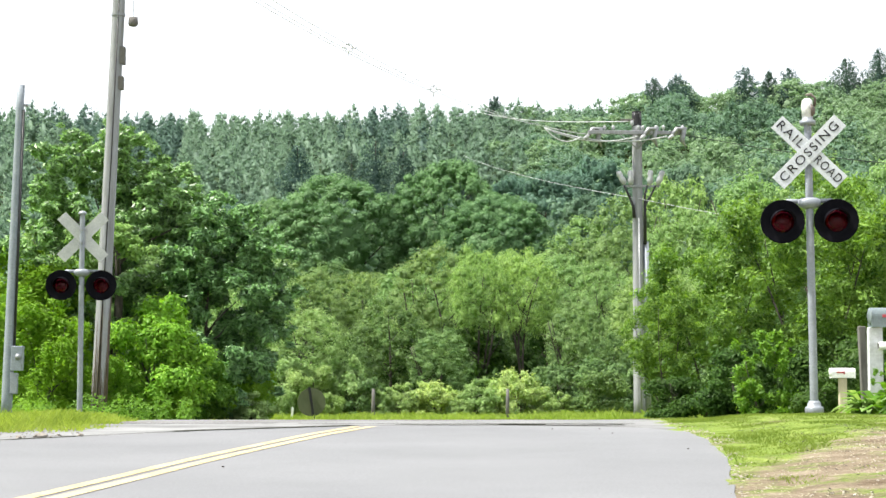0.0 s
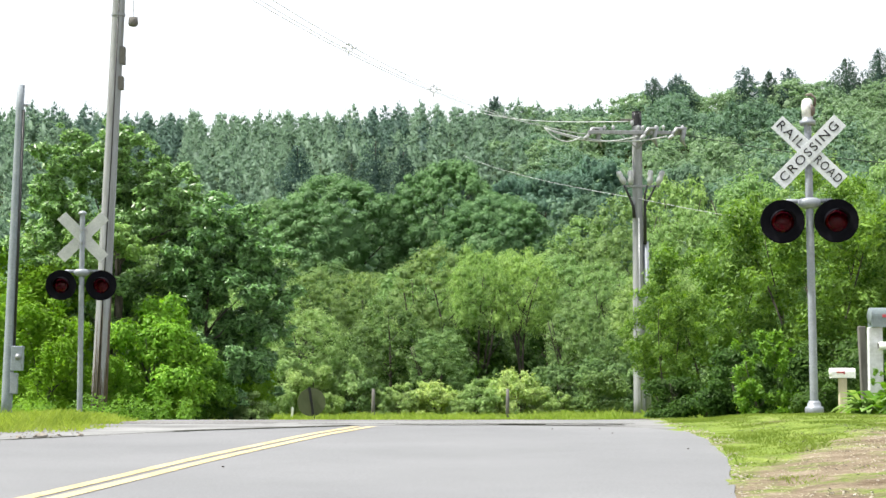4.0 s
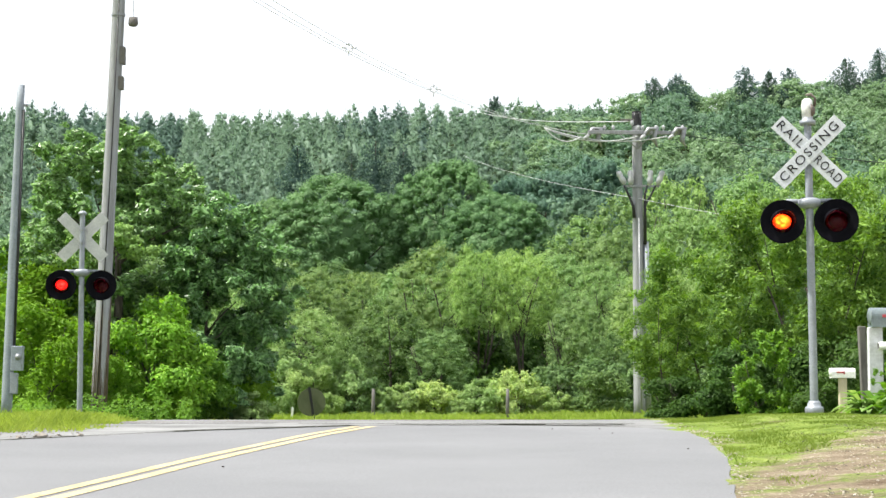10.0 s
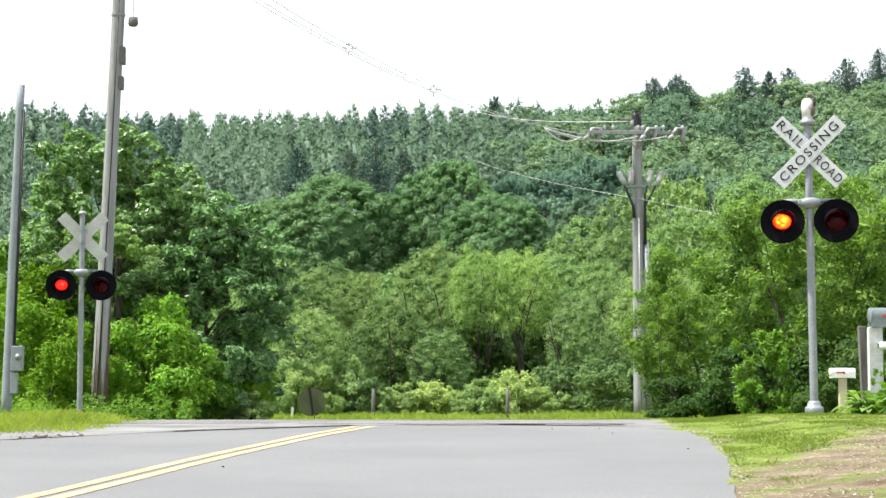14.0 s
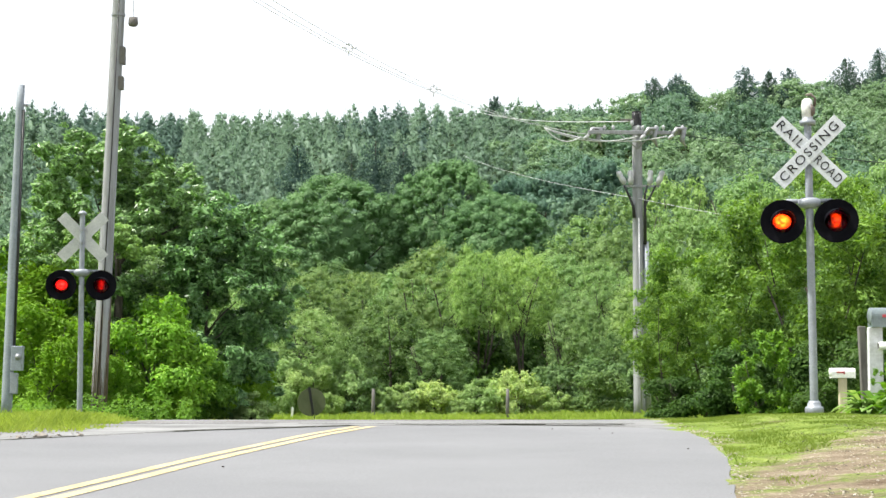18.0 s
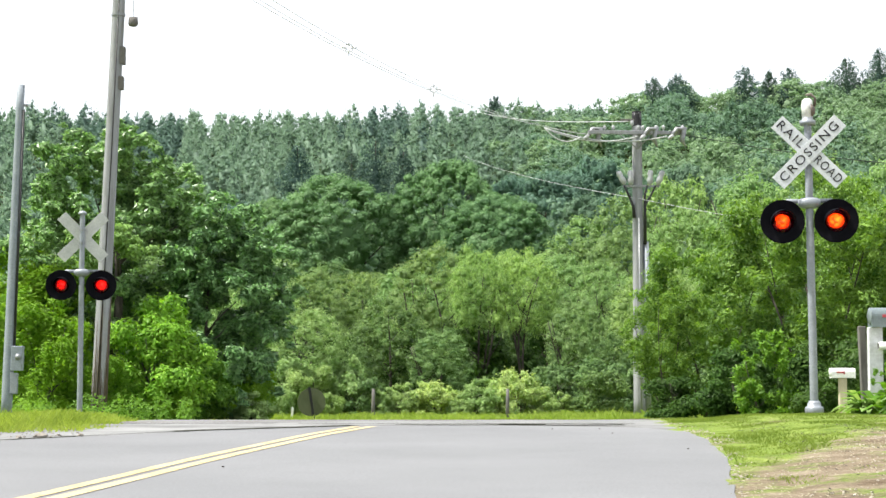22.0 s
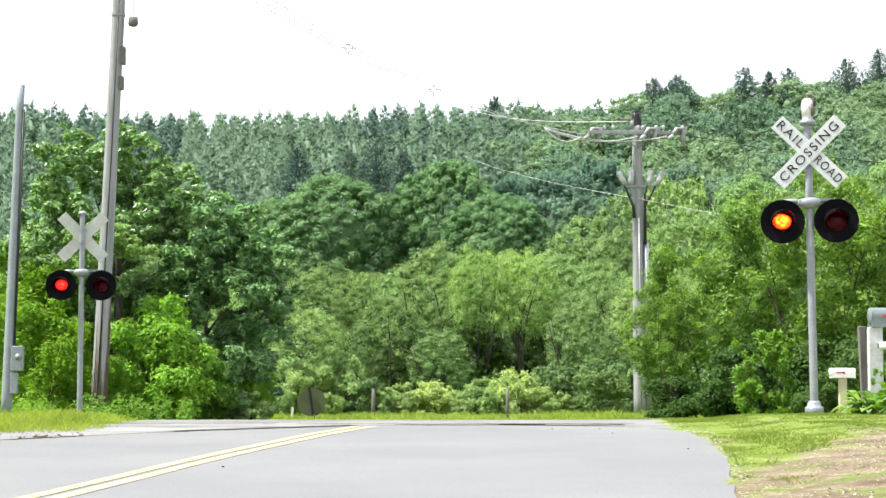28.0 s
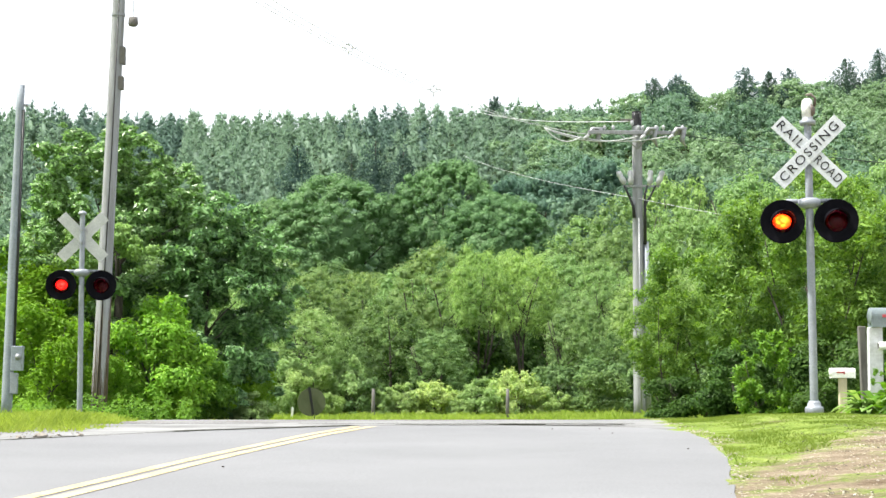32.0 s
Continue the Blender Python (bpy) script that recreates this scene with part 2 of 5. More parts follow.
def shutter_material():
    """A smoked shell added to dim the lamp, clear on one side and black on the other."""
    m, n, l, b = material("added_lamp_shutter", 0.8)
    b.inputs["Base Color"].default_value = (0.012, 0.004, 0.005, 1)
    b.inputs["Specular IOR Level"].default_value = 0.0
    tc, sep = n.new("ShaderNodeTexCoord"), n.new("ShaderNodeSeparateXYZ")
    l.new(tc.outputs["Object"], sep.inputs[0])
    rng = n.new("ShaderNodeMapRange")
    l.new(sep.outputs[1], rng.inputs["Value"])
    rng.inputs["From Min"].default_value, rng.inputs["From Max"].default_value = -0.15, 0.105
    tr, mx = n.new("ShaderNodeBsdfTransparent"), n.new("ShaderNodeMixShader")
    l.new(rng.outputs["Result"], mx.inputs[0])
    l.new(tr.outputs[0], mx.inputs[1])
    l.new(b.outputs[0], mx.inputs[2])
    l.new(mx.outputs[0], n["Material Output"].inputs["Surface"])
    return m


SHUTTER = shutter_material()
LENS = lens_material()
LAMP_NEAR = lamp_material("lamp_glow_near", 46.0, (1.0, 0.44, 0.06))
LAMP_FAR = lamp_material("lamp_glow_far", 15.0, (1.0, 0.1, 0.16))


# ---- mesh helpers ----
def mesh_of(name, bm, mat):
    me = bpy.data.meshes.new(name)
    bm.to_mesh(me)
    bm.free()
    me.materials.append(mat)
    return me


def part(name, bm, mat, parent=None, label="", m=None):
    me = bm if isinstance(bm, bpy.types.Mesh) else mesh_of(name, bm, mat)
    ob = new(name, me)
    ob.parent = parent
    if m is not None:
        ob.matrix_basis = m
    return tagged(ob, label)


def thing(name, m, label, category, group=""):
    ob = new(name)
    ob.empty_display_size = 0.2
    ob.matrix_basis = m
    return tagged(ob, label, category, group)


def box(bm, sx, sy, sz, m=None, bevel=0.0):
    r = bmesh.ops.create_cube(bm, size=1.0, matrix=(m or Matrix()) @ Matrix.Diagonal((sx, sy, sz, 1)))
    if bevel:
        edges = list({e for v in r["verts"] for e in v.link_edges})
        bmesh.ops.bevel(bm, geom=edges, offset=bevel, segments=2, affect="EDGES", profile=0.5)
    return bm


def cone(bm, r1, r2, depth, m=None, seg=20, ends=True):
    bmesh.ops.create_cone(bm, cap_ends=ends, segments=seg, radius1=r1, radius2=r2, depth=depth, matrix=m or Matrix())
    return bm


def lathe(bm, profile, seg=28, axis_m=None):
    """Turn a list of (radius, height) about z."""
    rings = []
    for r, z in profile:
        rings.append([bm.verts.new((r * math.cos(a), r * math.sin(a), z)) for a in np.arange(seg) * 2 * math.pi / seg])
    for a, b in zip(rings, rings[1:]):
        for i in range(seg):
            j = (i + 1) % seg
            bm.faces.new((a[i], a[j], b[j], b[i]))
    if axis_m is not None:
        bmesh.ops.transform(bm, matrix=axis_m, verts=[v for r in rings for v in r])
    for f in bm.faces:
        f.smooth = True
    return bm


def tube(bm, pts, radii, seg=8):
    """A tapering tube through the points."""
    pts = [Vector(p) for p in pts]
    rings = []
    for i, p in enumerate(pts):
        d = (pts[min(i + 1, len(pts) - 1)] - pts[max(i - 1, 0)]).normalized()
        s = d.cross(Vector((0.31, 0.95, 0.05))).normalized()
        u = d.cross(s)
        rings.append([bm.verts.new(p + (s * math.cos(a) + u * math.sin(a)) * radii[i]) for a in np.arange(seg) * 2 * math.pi / seg])
    for a, b in zip(rings, rings[1:]):
        for i in range(seg):
            f = bm.faces.new((a[i], a[(i + 1) % seg], b[(i + 1) % seg], b[i]))
            f.smooth = True
    for ring in (rings[0][::-1], rings[-1]):
        bm.faces.new(ring)
    return bm


def raw_mesh(name, verts, quads, mat, smooth=0):
    """A mesh of quads, the first of them smooth-shaded."""
    me = bpy.data.meshes.new(name)
    nq = len(quads)
    me.vertices.add(len(verts))
    me.vertices.foreach_set("co", np.asarray(verts, np.float32).ravel())
    me.loops.add(nq * 4)
    me.loops.foreach_set("vertex_index", np.asarray(quads, np.int32).ravel())
    me.polygons.add(nq)
    me.polygons.foreach_set("loop_start", np.arange(nq, dtype=np.int32) * 4)
    me.polygons.foreach_set("use_smooth", np.arange(nq) < smooth)
    me.update(calc_edges=True)
    me.validate()
    me.materials.append(mat)
    return me


# ---- terrain ----
def sstep(a, b, v):
    t = np.clip((v - a) / (b - a), 0, 1)
    return t * t * (3 - 2 * t)


def road_right(y):
    return np.interp(y, [-40, 8, 10, 13, 16.5, 19, 21, 24, 30, 45], [-5.2, 1.5, 1.82, 2.33, 2.73, 2.82, 2.9, 3.4, 4.0, 3.0])


def road_left(y):
    return np.interp(y, [-40, 8, 12, 16, 20, 24, 45], [-13.5, -7.2, -6.6, -6.0, -5.4, -5.0, -6.0])


def centre_line(y):
    return np.interp(y, [-40, 9.85, 11.4, 12.4, 14.0, 17.5, 19.6, 21.5], [-9.2, -2.36, -2.185, -2.08, -1.89, -1.39, -0.97, -0.55])


def seam(x):
    return np.interp(x, [-8, -4.5, -4.07, -3.4, -2.85, -1.93, -1.0, 0, 1.5, 2.4, 2.8], [12.6, 16.32, 16.9, 17.78, 18.45, 19.2, 19.9, 20.0, 19.75, 19.4, 18.2])


def hill(x, y):
    h = np.interp(y, [60, 75, 110, 150, 200, 230, 300, 330, 480, 900, 2500], [0, 0.3, 2.5, 6.5, 13, 18.5, 41.9, 44, 45.5, 41, 25])
    a = x / np.maximum(y, 60)                     # the right shoulder of the hill stands higher
    return h * (1 + (0.1 * sstep(0.08, 0.15, a) + 0.1 * sstep(0.15, 0.28, a)) * sstep(100, 250, y) + 0.02 * sstep(-0.05, -0.2, a)) * (1 + 0.03 * np.sin(x * 0.05 + 1) * sstep(90, 250, y))


def ground_z(x, y):
    x, y = np.asarray(x, float), np.asarray(y, float)
    z = np.interp(y, [20.6, 24, 30, 52], [0, -0.1, -0.3, -1.2])        # falls away behind the crest of the crossing
    right = x - road_right(y)
    paved = (1 - sstep(-0.95, -0.5, right)) * (1 - sstep(-0.95, -0.5, road_left(y) - x)) * (1 - sstep(42, 44, y))
    z = z - 0.05 * paved + 0.02 * sstep(-0.2, 0.1, right)
    z = z + 0.1 * sstep(0.1, 1.6, right) * (1 - 0.7 * sstep(24, 30, y))
    left = road_left(y) - x
    z = z + 0.05 * sstep(0.1, 1.5, left) * (1 - sstep(20, 26, y))
    return z + hill(x, y)


def gz(x, y):
    return float(ground_z(x, y))


def build_ground():
    xs = np.unique(np.concatenate([np.linspace(-2500, -150, 16), np.linspace(-150, -14, 30), np.linspace(-14, 14, 94), np.linspace(14, 150, 30), np.linspace(150, 2500, 16)]))
    ys = np.unique(np.concatenate([np.linspace(-1500, -20, 12), np.linspace(-20, 5, 14), np.linspace(5, 36, 104), np.linspace(36, 90, 44), np.linspace(90, 500, 50), np.linspace(500, 3500, 16)]))
    X, Y = np.meshgrid(xs, ys)
    Z = ground_z(X, Y)
    rng = np.random.default_rng(3)
    Z = Z + rng.uniform(-0.012, 0.012, Z.shape) * (np.abs(X) < 14) * (Y < 40)
    V = np.stack([X, Y, Z], -1).reshape(-1, 3)
    nx, ny = len(xs), len(ys)
    I = (np.arange(ny - 1)[:, None] * nx + np.arange(nx - 1)[None, :]).ravel()
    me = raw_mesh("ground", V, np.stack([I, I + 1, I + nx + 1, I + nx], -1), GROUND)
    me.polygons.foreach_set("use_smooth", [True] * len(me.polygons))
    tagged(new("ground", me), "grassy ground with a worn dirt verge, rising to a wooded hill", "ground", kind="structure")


def flat(me):
    me.polygons.foreach_set("use_smooth", [False] * len(me.polygons))
    return me


def sheet(name, x0, x1, y0, y1, mat, lift, nu=36, nv=60):
    """A paved sheet between the edges x0(y), x1(y) and the ends y0(x), y1(x), with its rim turned down."""
    us = np.concatenate([[0, 0.0012], np.linspace(0.02, 0.98, nu), [0.9988, 1]])
    vs = np.concatenate([[0], 1 - (1 - np.linspace(0.001, 1, nv)) ** 1.7, [1]])
    V = []
    for j, v in enumerate(vs):
        for i, u in enumerate(us):
            x, y = 0.0, -20.0
            for _ in range(4):
                a, b = float(x0(y)), float(x1(y))
                wob = 0.05 * noise.noise((y * 0.9, 3.0, 0)) + 0.012 * noise.noise((y * 2.5, 1.0, 0))
                x = a + (b - a + wob) * u
                y = float(y0(x)) + (float(y1(x)) - float(y0(x))) * v
            rim = i in (0, len(us) - 1) or j in (0, len(vs) - 1)
            V.append((x, y, float(np.interp(y, [20.6, 24, 30, 52], [0, -0.1, -0.3, -1.2])) + (lift if not rim else -0.05)))
    n = len(us)
    Q = [(j * n + i, j * n + i + 1, (j + 1) * n + i + 1, (j + 1) * n + i) for j in range(len(vs) - 1) for i in range(n - 1)]
    return flat(raw_mesh(name, V, Q, mat))


build_ground()
road = tagged(new("road", sheet("road", road_left, road_right, lambda x: -40.0, seam, ASPHALT, 0.02, 36, 150)),
              "light grey asphalt road with a double yellow line", "road", kind="structure")
apron = tagged(new("road_crossing", sheet("road_crossing", road_left, road_right, lambda x: float(seam(x)) + 0.05, lambda x: 44.0, OLDASPHALT, 0.012)),
               "older pale cracked asphalt at the level crossing", "road", kind="structure")


def strip(name, path, half, mat, lift, parent, label=""):
    V, Q = [], []
    for k, (x, y) in enumerate(path):
        x2, y2 = path[min(k + 1, len(path) - 1)]
        x1, y1 = path[max(k - 1, 0)]
        d = Vector((x2 - x1, y2 - y1)).normalized()
        w = half * (1 + 0.12 * noise.noise((x * 2.3, y * 2.3, 4)))
        for s in (-1, 1):
            px, py = x + d.y * w * s, y - d.x * w * s
            V.append((px, py, float(np.interp(py, [20.6, 24, 30, 52], [0, -0.1, -0.3, -1.2])) + lift))
        if k:
            Q.append((2 * k - 2, 2 * k - 1, 2 * k + 1, 2 * k))
    return part(name, raw_mesh(name, V, Q, mat), mat, parent, label)


for off in (-0.093, 0.093):
    strip("yellow_line", [(float(centre_line(y)) + off, y) for y in np.linspace(-30, 19.62, 150)], 0.054, YELLOW, 0.0245, road, "faded yellow painted line")
strip("tar_seam", [(x, float(seam(x)) + 0.02) for x in np.linspace(-5.3, 2.4, 60)], 0.032, TAR, 0.026, road, "dark tar seam")


strip("tar_patch", [(x, float(seam(x)) + 0.16) for x in np.linspace(-3.05, -1.1, 24)], 0.13, TAR, 0.022, road, "dark tar patch along the seam")
strip("tar_patch", [(x, float(seam(x)) + 0.12) for x in np.linspace(-4.5, -3.9, 8)], 0.07, TAR, 0.022, road, "dark tar patch along the seam")
strip("tar_patch", [(x, float(seam(x)) + 0.5) for x in np.linspace(0.7, 1.3, 10)], 0.12, TAR, 0.022, road, "dark tar patch along the seam")
# dark flangeways where the rails cross at the crest
for x0, x1, y, half in ((-4.9, -2.2, 21.3, 0.1), (-1.9, 0.6, 20.95, 0.12), (0.5, 2.5, 20.9, 0.16), (-0.6, 1.2, 20.3, 0.06), (1.3, 2.3, 20.2, 0.07)):
    strip("flangeway", [(x, y + 0.12 * noise.noise((x * 1.5, y, 2.0))) for x in np.linspace(x0, x1, 20)], half, TAR, 0.018, apron, "dark gap beside a sunken rail")


def railway():
    d = Vector((1, 1, 0)).normalized()
    side = Vector((1, -1, 0)).normalized()
    track = thing("railway_track", pose(0, 0, 0), "rusty steel rails sunk in the road crossing", "railway")
    for off in (-0.72, 0.72):
        c = Vector((-1.2, 26.6, 0.0)) + side * off
        bm = bmesh.new()
        V = [c + d * s for s in np.linspace(-14, 14, 29)]
        tube(bm, [(v.x, v.y, max(gz(v.x, v.y), float(np.interp(v.y, [20.6, 24, 30, 52], [0, -0.1, -0.3, -1.2]))) - 0.028) for v in V], [0.045] * len(V), 6)
        part("rail", bm, RUST, track)


railway()


# ---- the two crossing signals ----
def text_mesh(body, size, mat):
    cu = bpy.data.curves.new("lettering", "FONT")
    cu.body, cu.size, cu.align_x, cu.align_y, cu.extrude = body, size, "CENTER", "CENTER", 0.002
    cu.offset = 0.0005
    cu.space_character = 1.22
    ob = new("lettering_source", cu)
    dg = bpy.context.evaluated_depsgraph_get()
    me = bpy.data.meshes.new_from_object(ob.evaluated_get(dg))
    bpy.data.objects.remove(ob)
    me.materials.clear()
    me.materials.append(mat)
    return me


FRONT = Matrix.Rotation(radians(90), 4, "X")     # local z of a lathe or text towards -y


def crossing_signal(m, label, height, lamp_z, buck_z, front_buck, lamp_mat, bell, reach):
    sig = thing("crossing_signal", m, label, "signal", "railway crossing signals")
    part("mast", cone(bmesh.new(), 0.056, 0.052, height, pose(0, 0, height / 2), 24), SILVER, sig)
    if bell:
        bm = bmesh.new()
        lathe(bm, [(0.0, 0.0), (0.128, 0.0), (0.128, 0.1), (0.118, 0.118), (0.098, 0.122), (0.092, 0.165), (0.07, 0.2), (0.0, 0.2)], 8)
        part("base", bm, SILVER, sig, "cast junction base")
    # crossbuck
    by = -0.1 if front_buck else 0.1
    for ang, words in ((45, ("CROSSING",)), (-45, ("RAIL", "ROAD"))):
        off = by - (0.012 if ang > 0 else 0.0) * (1 if front_buck else -1)
        bm = box(bmesh.new(), 1.22, 0.006, 0.229, None, 0.002)
        blade = part("crossbuck_blade", bm, SIGNWHITE if front_buck else SIGNBACK, sig, "white crossbuck blade" if front_buck else "bare back of a crossbuck blade",
                     pose(0, off, buck_z) @ Matrix.Rotation(radians(-ang), 4, "Y"))
        if not front_buck:
            continue
        for k, w in enumerate(words):
            x = 0.0 if len(words) == 1 else (-0.355, 0.355)[k]
            tm = text_mesh(w, 0.19, LETTER)
            span = max(v.co.x for v in tm.vertices) - min(v.co.x for v in tm.vertices)
            want = 1.08 if len(words) == 1 else 0.45
            part("lettering", tm, LETTER, blade, "black letters " + w, pose(x, -0.006, 0) @ FRONT @ Matrix.Diagonal((want / span, 0.92, 1, 1)))
    for dz in (-0.13, 0.13):
        part("band_clamp", cone(bmesh.new(), 0.066, 0.066, 0.03, pose(0, 0, buck_z + dz), 20), GALV, sig)
    # crossarm with its central junction box
    bm = bmesh.new()
    lathe(bm, [(0.0, -0.11), (0.09, -0.105), (0.155, -0.05), (0.16, 0.04), (0.11, 0.085), (0.0, 0.09)], 24)
    part("junction_box", bm, SILVER, sig, "", pose(0, 0, lamp_z + 0.26) @ Matrix.Diagonal((1, 0.8, 0.78, 1)))
    for s in (-1, 1):
        bm = tube(bmesh.new(), [(0.08 * s, 0.02, lamp_z + 0.28), (0.3 * s, 0.03, lamp_z + 0.29), (0.37 * s, 0.06, lamp_z + 0.26), (0.38 * s, 0.1, lamp_z + 0.1)], [0.035, 0.03, 0.03, 0.03], 10)
        part("arm", bm, SILVER, sig)
    drums = []
    for s in (-1, 1):
        # target disc with a rolled rim, open in the middle
        bm = bmesh.new()
        prof = [(0.155, 0.0), (0.2, 0.012), (0.285, 0.005), (0.298, 0.014), (0.305, 0.008), (0.305, -0.006), (0.285, -0.004), (0.155, -0.012), (0.155, 0.0)]
        lathe(bm, prof, 40, FRONT)
        disc = part("signal_head", bm, BLACK, sig, "round black signal head", pose(reach * s - (0.012 if bell else 0.0), -0.06, lamp_z))
        bm = lathe(bmesh.new(), [(0.155, 0.004), (0.155, -0.2), (0.12, -0.27), (0.0, -0.275)], 32, FRONT)
        part("housing", bm, BLACK, disc, "", pose(0, 0, 0))
        bm = bmesh.new()
        nseg = 18
        rows = []
        for k in range(nseg + 1):
            a = radians(-12 + 204 * k / nseg)
            ln = 0.06 + 0.24 * max(0.0, math.sin(a)) ** 0.6
            rows.append([bm.verts.new((r * math.cos(a), -l, r * math.sin(a))) for r, l in ((0.164, 0.0), (0.164, ln), (0.169, ln), (0.169, 0.0))])
        for a, b in zip(rows, rows[1:]):
            for i in range(3):
                bm.faces.new((a[i], a[i + 1], b[i + 1], b[i]))
        part("hood", bm, BLACK, disc, "black visor hood", pose(0, -0.002, 0, 6, 0, 0))
        bm = lathe(bmesh.new(), [(0.156, 0.0), (0.13, 0.022), (0.09, 0.036), (0.045, 0.044), (0.0, 0.046)], 32, FRONT)
        part("lens", bm, LENS, disc, "red glass lens", pose(0, 0.012, 0))
        bm = bmesh.new()
        bmesh.ops.create_uvsphere(bm, u_segments=28, v_segments=18, radius=0.135)
        for f in bm.faces:
            f.smooth = True
        part("lamp", bm, lamp_mat, disc, "glowing lamp behind the red lens", pose(0, 0.13, 0.008) @ Matrix.Diagonal((1, 1, 0.84, 1)))
        # two unseen shells added round the lamp, to block its steady glow
        pair = []
        for r in (0.146, 0.15):
            bm = bmesh.new()
            bmesh.ops.create_uvsphere(bm, u_segments=28, v_segments=18, radius=r)
            for f in bm.faces:
                f.smooth = True
            pair.append(part("shutter", bm, SHUTTER, disc, "added dark turning shell that dims the lamp", pose(0, 0.13, 0, 0, 0, 180)))
        drums.append(pair)
    if bell:
        bm = lathe(bmesh.new(), [(0.0, 0.0), (0.11, 0.0), (0.11, 0.06), (0.075, 0.07), (0.075, 0.12), (0.0, 0.12)], 24)
        part("bell_mount", bm, SILVER, sig, "", pose(0, 0, height))
        bm = lathe(bmesh.new(), [(0.0, 0.0), (0.075, 0.0), (0.08, 0.16), (0.07, 0.24), (0.04, 0.27), (0.0, 0.275)], 24)
        part("bell", bm, MAILWHITE, sig, "white weathered bell cover", pose(0, 0, height + 0.1))
        bm = tube(bmesh.new(), [(0.1, 0, height + 0.26), (0.11, 0, height + 0.38), (0.05, 0, height + 0.43), (-0.02, 0, height + 0.42)], [0.02, 0.016, 0.022, 0.014], 8)
        part("clapper_arm", bm, RUST, sig, "rusty bell striker arm")
        part("gong", lathe(bmesh.new(), [(0.0, 0.05), (0.05, 0.04), (0.1, 0.0), (0.105, -0.02), (0.0, -0.02)], 20, pose(0.06, 0, height + 0.2, 0, 90, 0)), RUST, sig)
    else:
        part("cap", lathe(bmesh.new(), [(0.0, 0.05), (0.05, 0.04), (0.085, 0.0), (0.085, -0.03), (0.0, -0.03)], 20), SILVER, sig, "", pose(0, 0, height))
    return sig, drums


near_signal, near_lamps = crossing_signal(pose(5.115, 22.1, 0.07, 0, -0.45, -6), "silver railroad crossing signal with lettered crossbuck, bell and red lamps",
                                          4.03, 2.68, 3.64, True, LAMP_NEAR, True, 0.366)
far_signal, far_lamps = crossing_signal(pose(-7.27, 32.1, -0.3, 0, 0, 6), "silver railroad crossing signal seen with the bare back of its crossbuck",
                                        4.08, 2.62, 3.6, False, LAMP_FAR, False, 0.396)


# ---- poles ----
def timber_pole(bm, p0, p1, r0, r1, seg=20):
    pts = [Vector(p0).lerp(Vector(p1), k / 14) for k in range(15)]
    return tube(bm, pts, [(r0 + (r1 - r0) * k / 14) * (1 + 0.03 * noise.noise((k * 0.9, 1, 2))) for k in range(15)], seg)


def leaning_pole():
    p = thing("utility_pole", pose(-7.74, 36.0, -0.6), "tall leaning weathered wooden utility pole at the crossing", "utility pole", "utility poles")
    part("pole", timber_pole(bmesh.new(), (-0.01, 0, 0), (0.395, 0, 11.0), 0.17, 0.136), POLEWOOD, p)
    rng = np.random.default_rng(17)
    bm = bmesh.new()                              # long splinters of uneven height round the foot
    for a in np.arange(26) * 2 * math.pi / 26:
        h, q = rng.uniform(0.9, 3.6), rng.uniform(0.012, 0.024)
        c, d = math.cos(a) * 0.165, math.sin(a) * 0.165
        tube(bm, [(c + 0.002, d, 0.02), (c * 0.99 + 0.019 * h, d * 0.99, h * 0.5), (c * 0.97 + 0.038 * h, d * 0.97, h)], [q * 1.2, q, q * 0.25], 6)
    part("split_base", bm, OLDWOOD, p, "brown split and weathered lower part")
    for x, z, h in ((0.43, 8.33, 0.4), (0.4, 7.7, 0.3)):
        part("equipment_box", box(bmesh.new(), 0.11, 0.2, h, pose(x + 0.02, -0.02, z), 0.01), GREYTIMBER, p, "small dark grey metal box")
    part("conduit", tube(bmesh.new(), [(0.0, -0.175, 0.3), (0.25, -0.148, 6.0), (0.37, -0.135, 9.6)], [0.014] * 3, 8), RUBBER, p, "dark cable run")
    part("band", cone(bmesh.new(), 0.158, 0.158, 0.05, pose(0.335, 0, 9.27), 20), GALV, p)
    arm = part("lamp_arm", tube(bmesh.new(), [(0.4, 0, 10.2), (0.7, -0.05, 10.25), (0.7, -0.08, 10.05), (0.69, -0.08, 9.2)], [0.02, 0.016, 0.009, 0.005], 8), GALV, p)
    bm = lathe(bmesh.new(), [(0.0, 0.1), (0.1, 0.1), (0.115, -0.04), (0.09, -0.1), (0.0, -0.12)], 6)
    part("lamp_head", bm, GREYTIMBER, arm, "grey lamp head", pose(0.69, -0.08, 9.1))
    return p


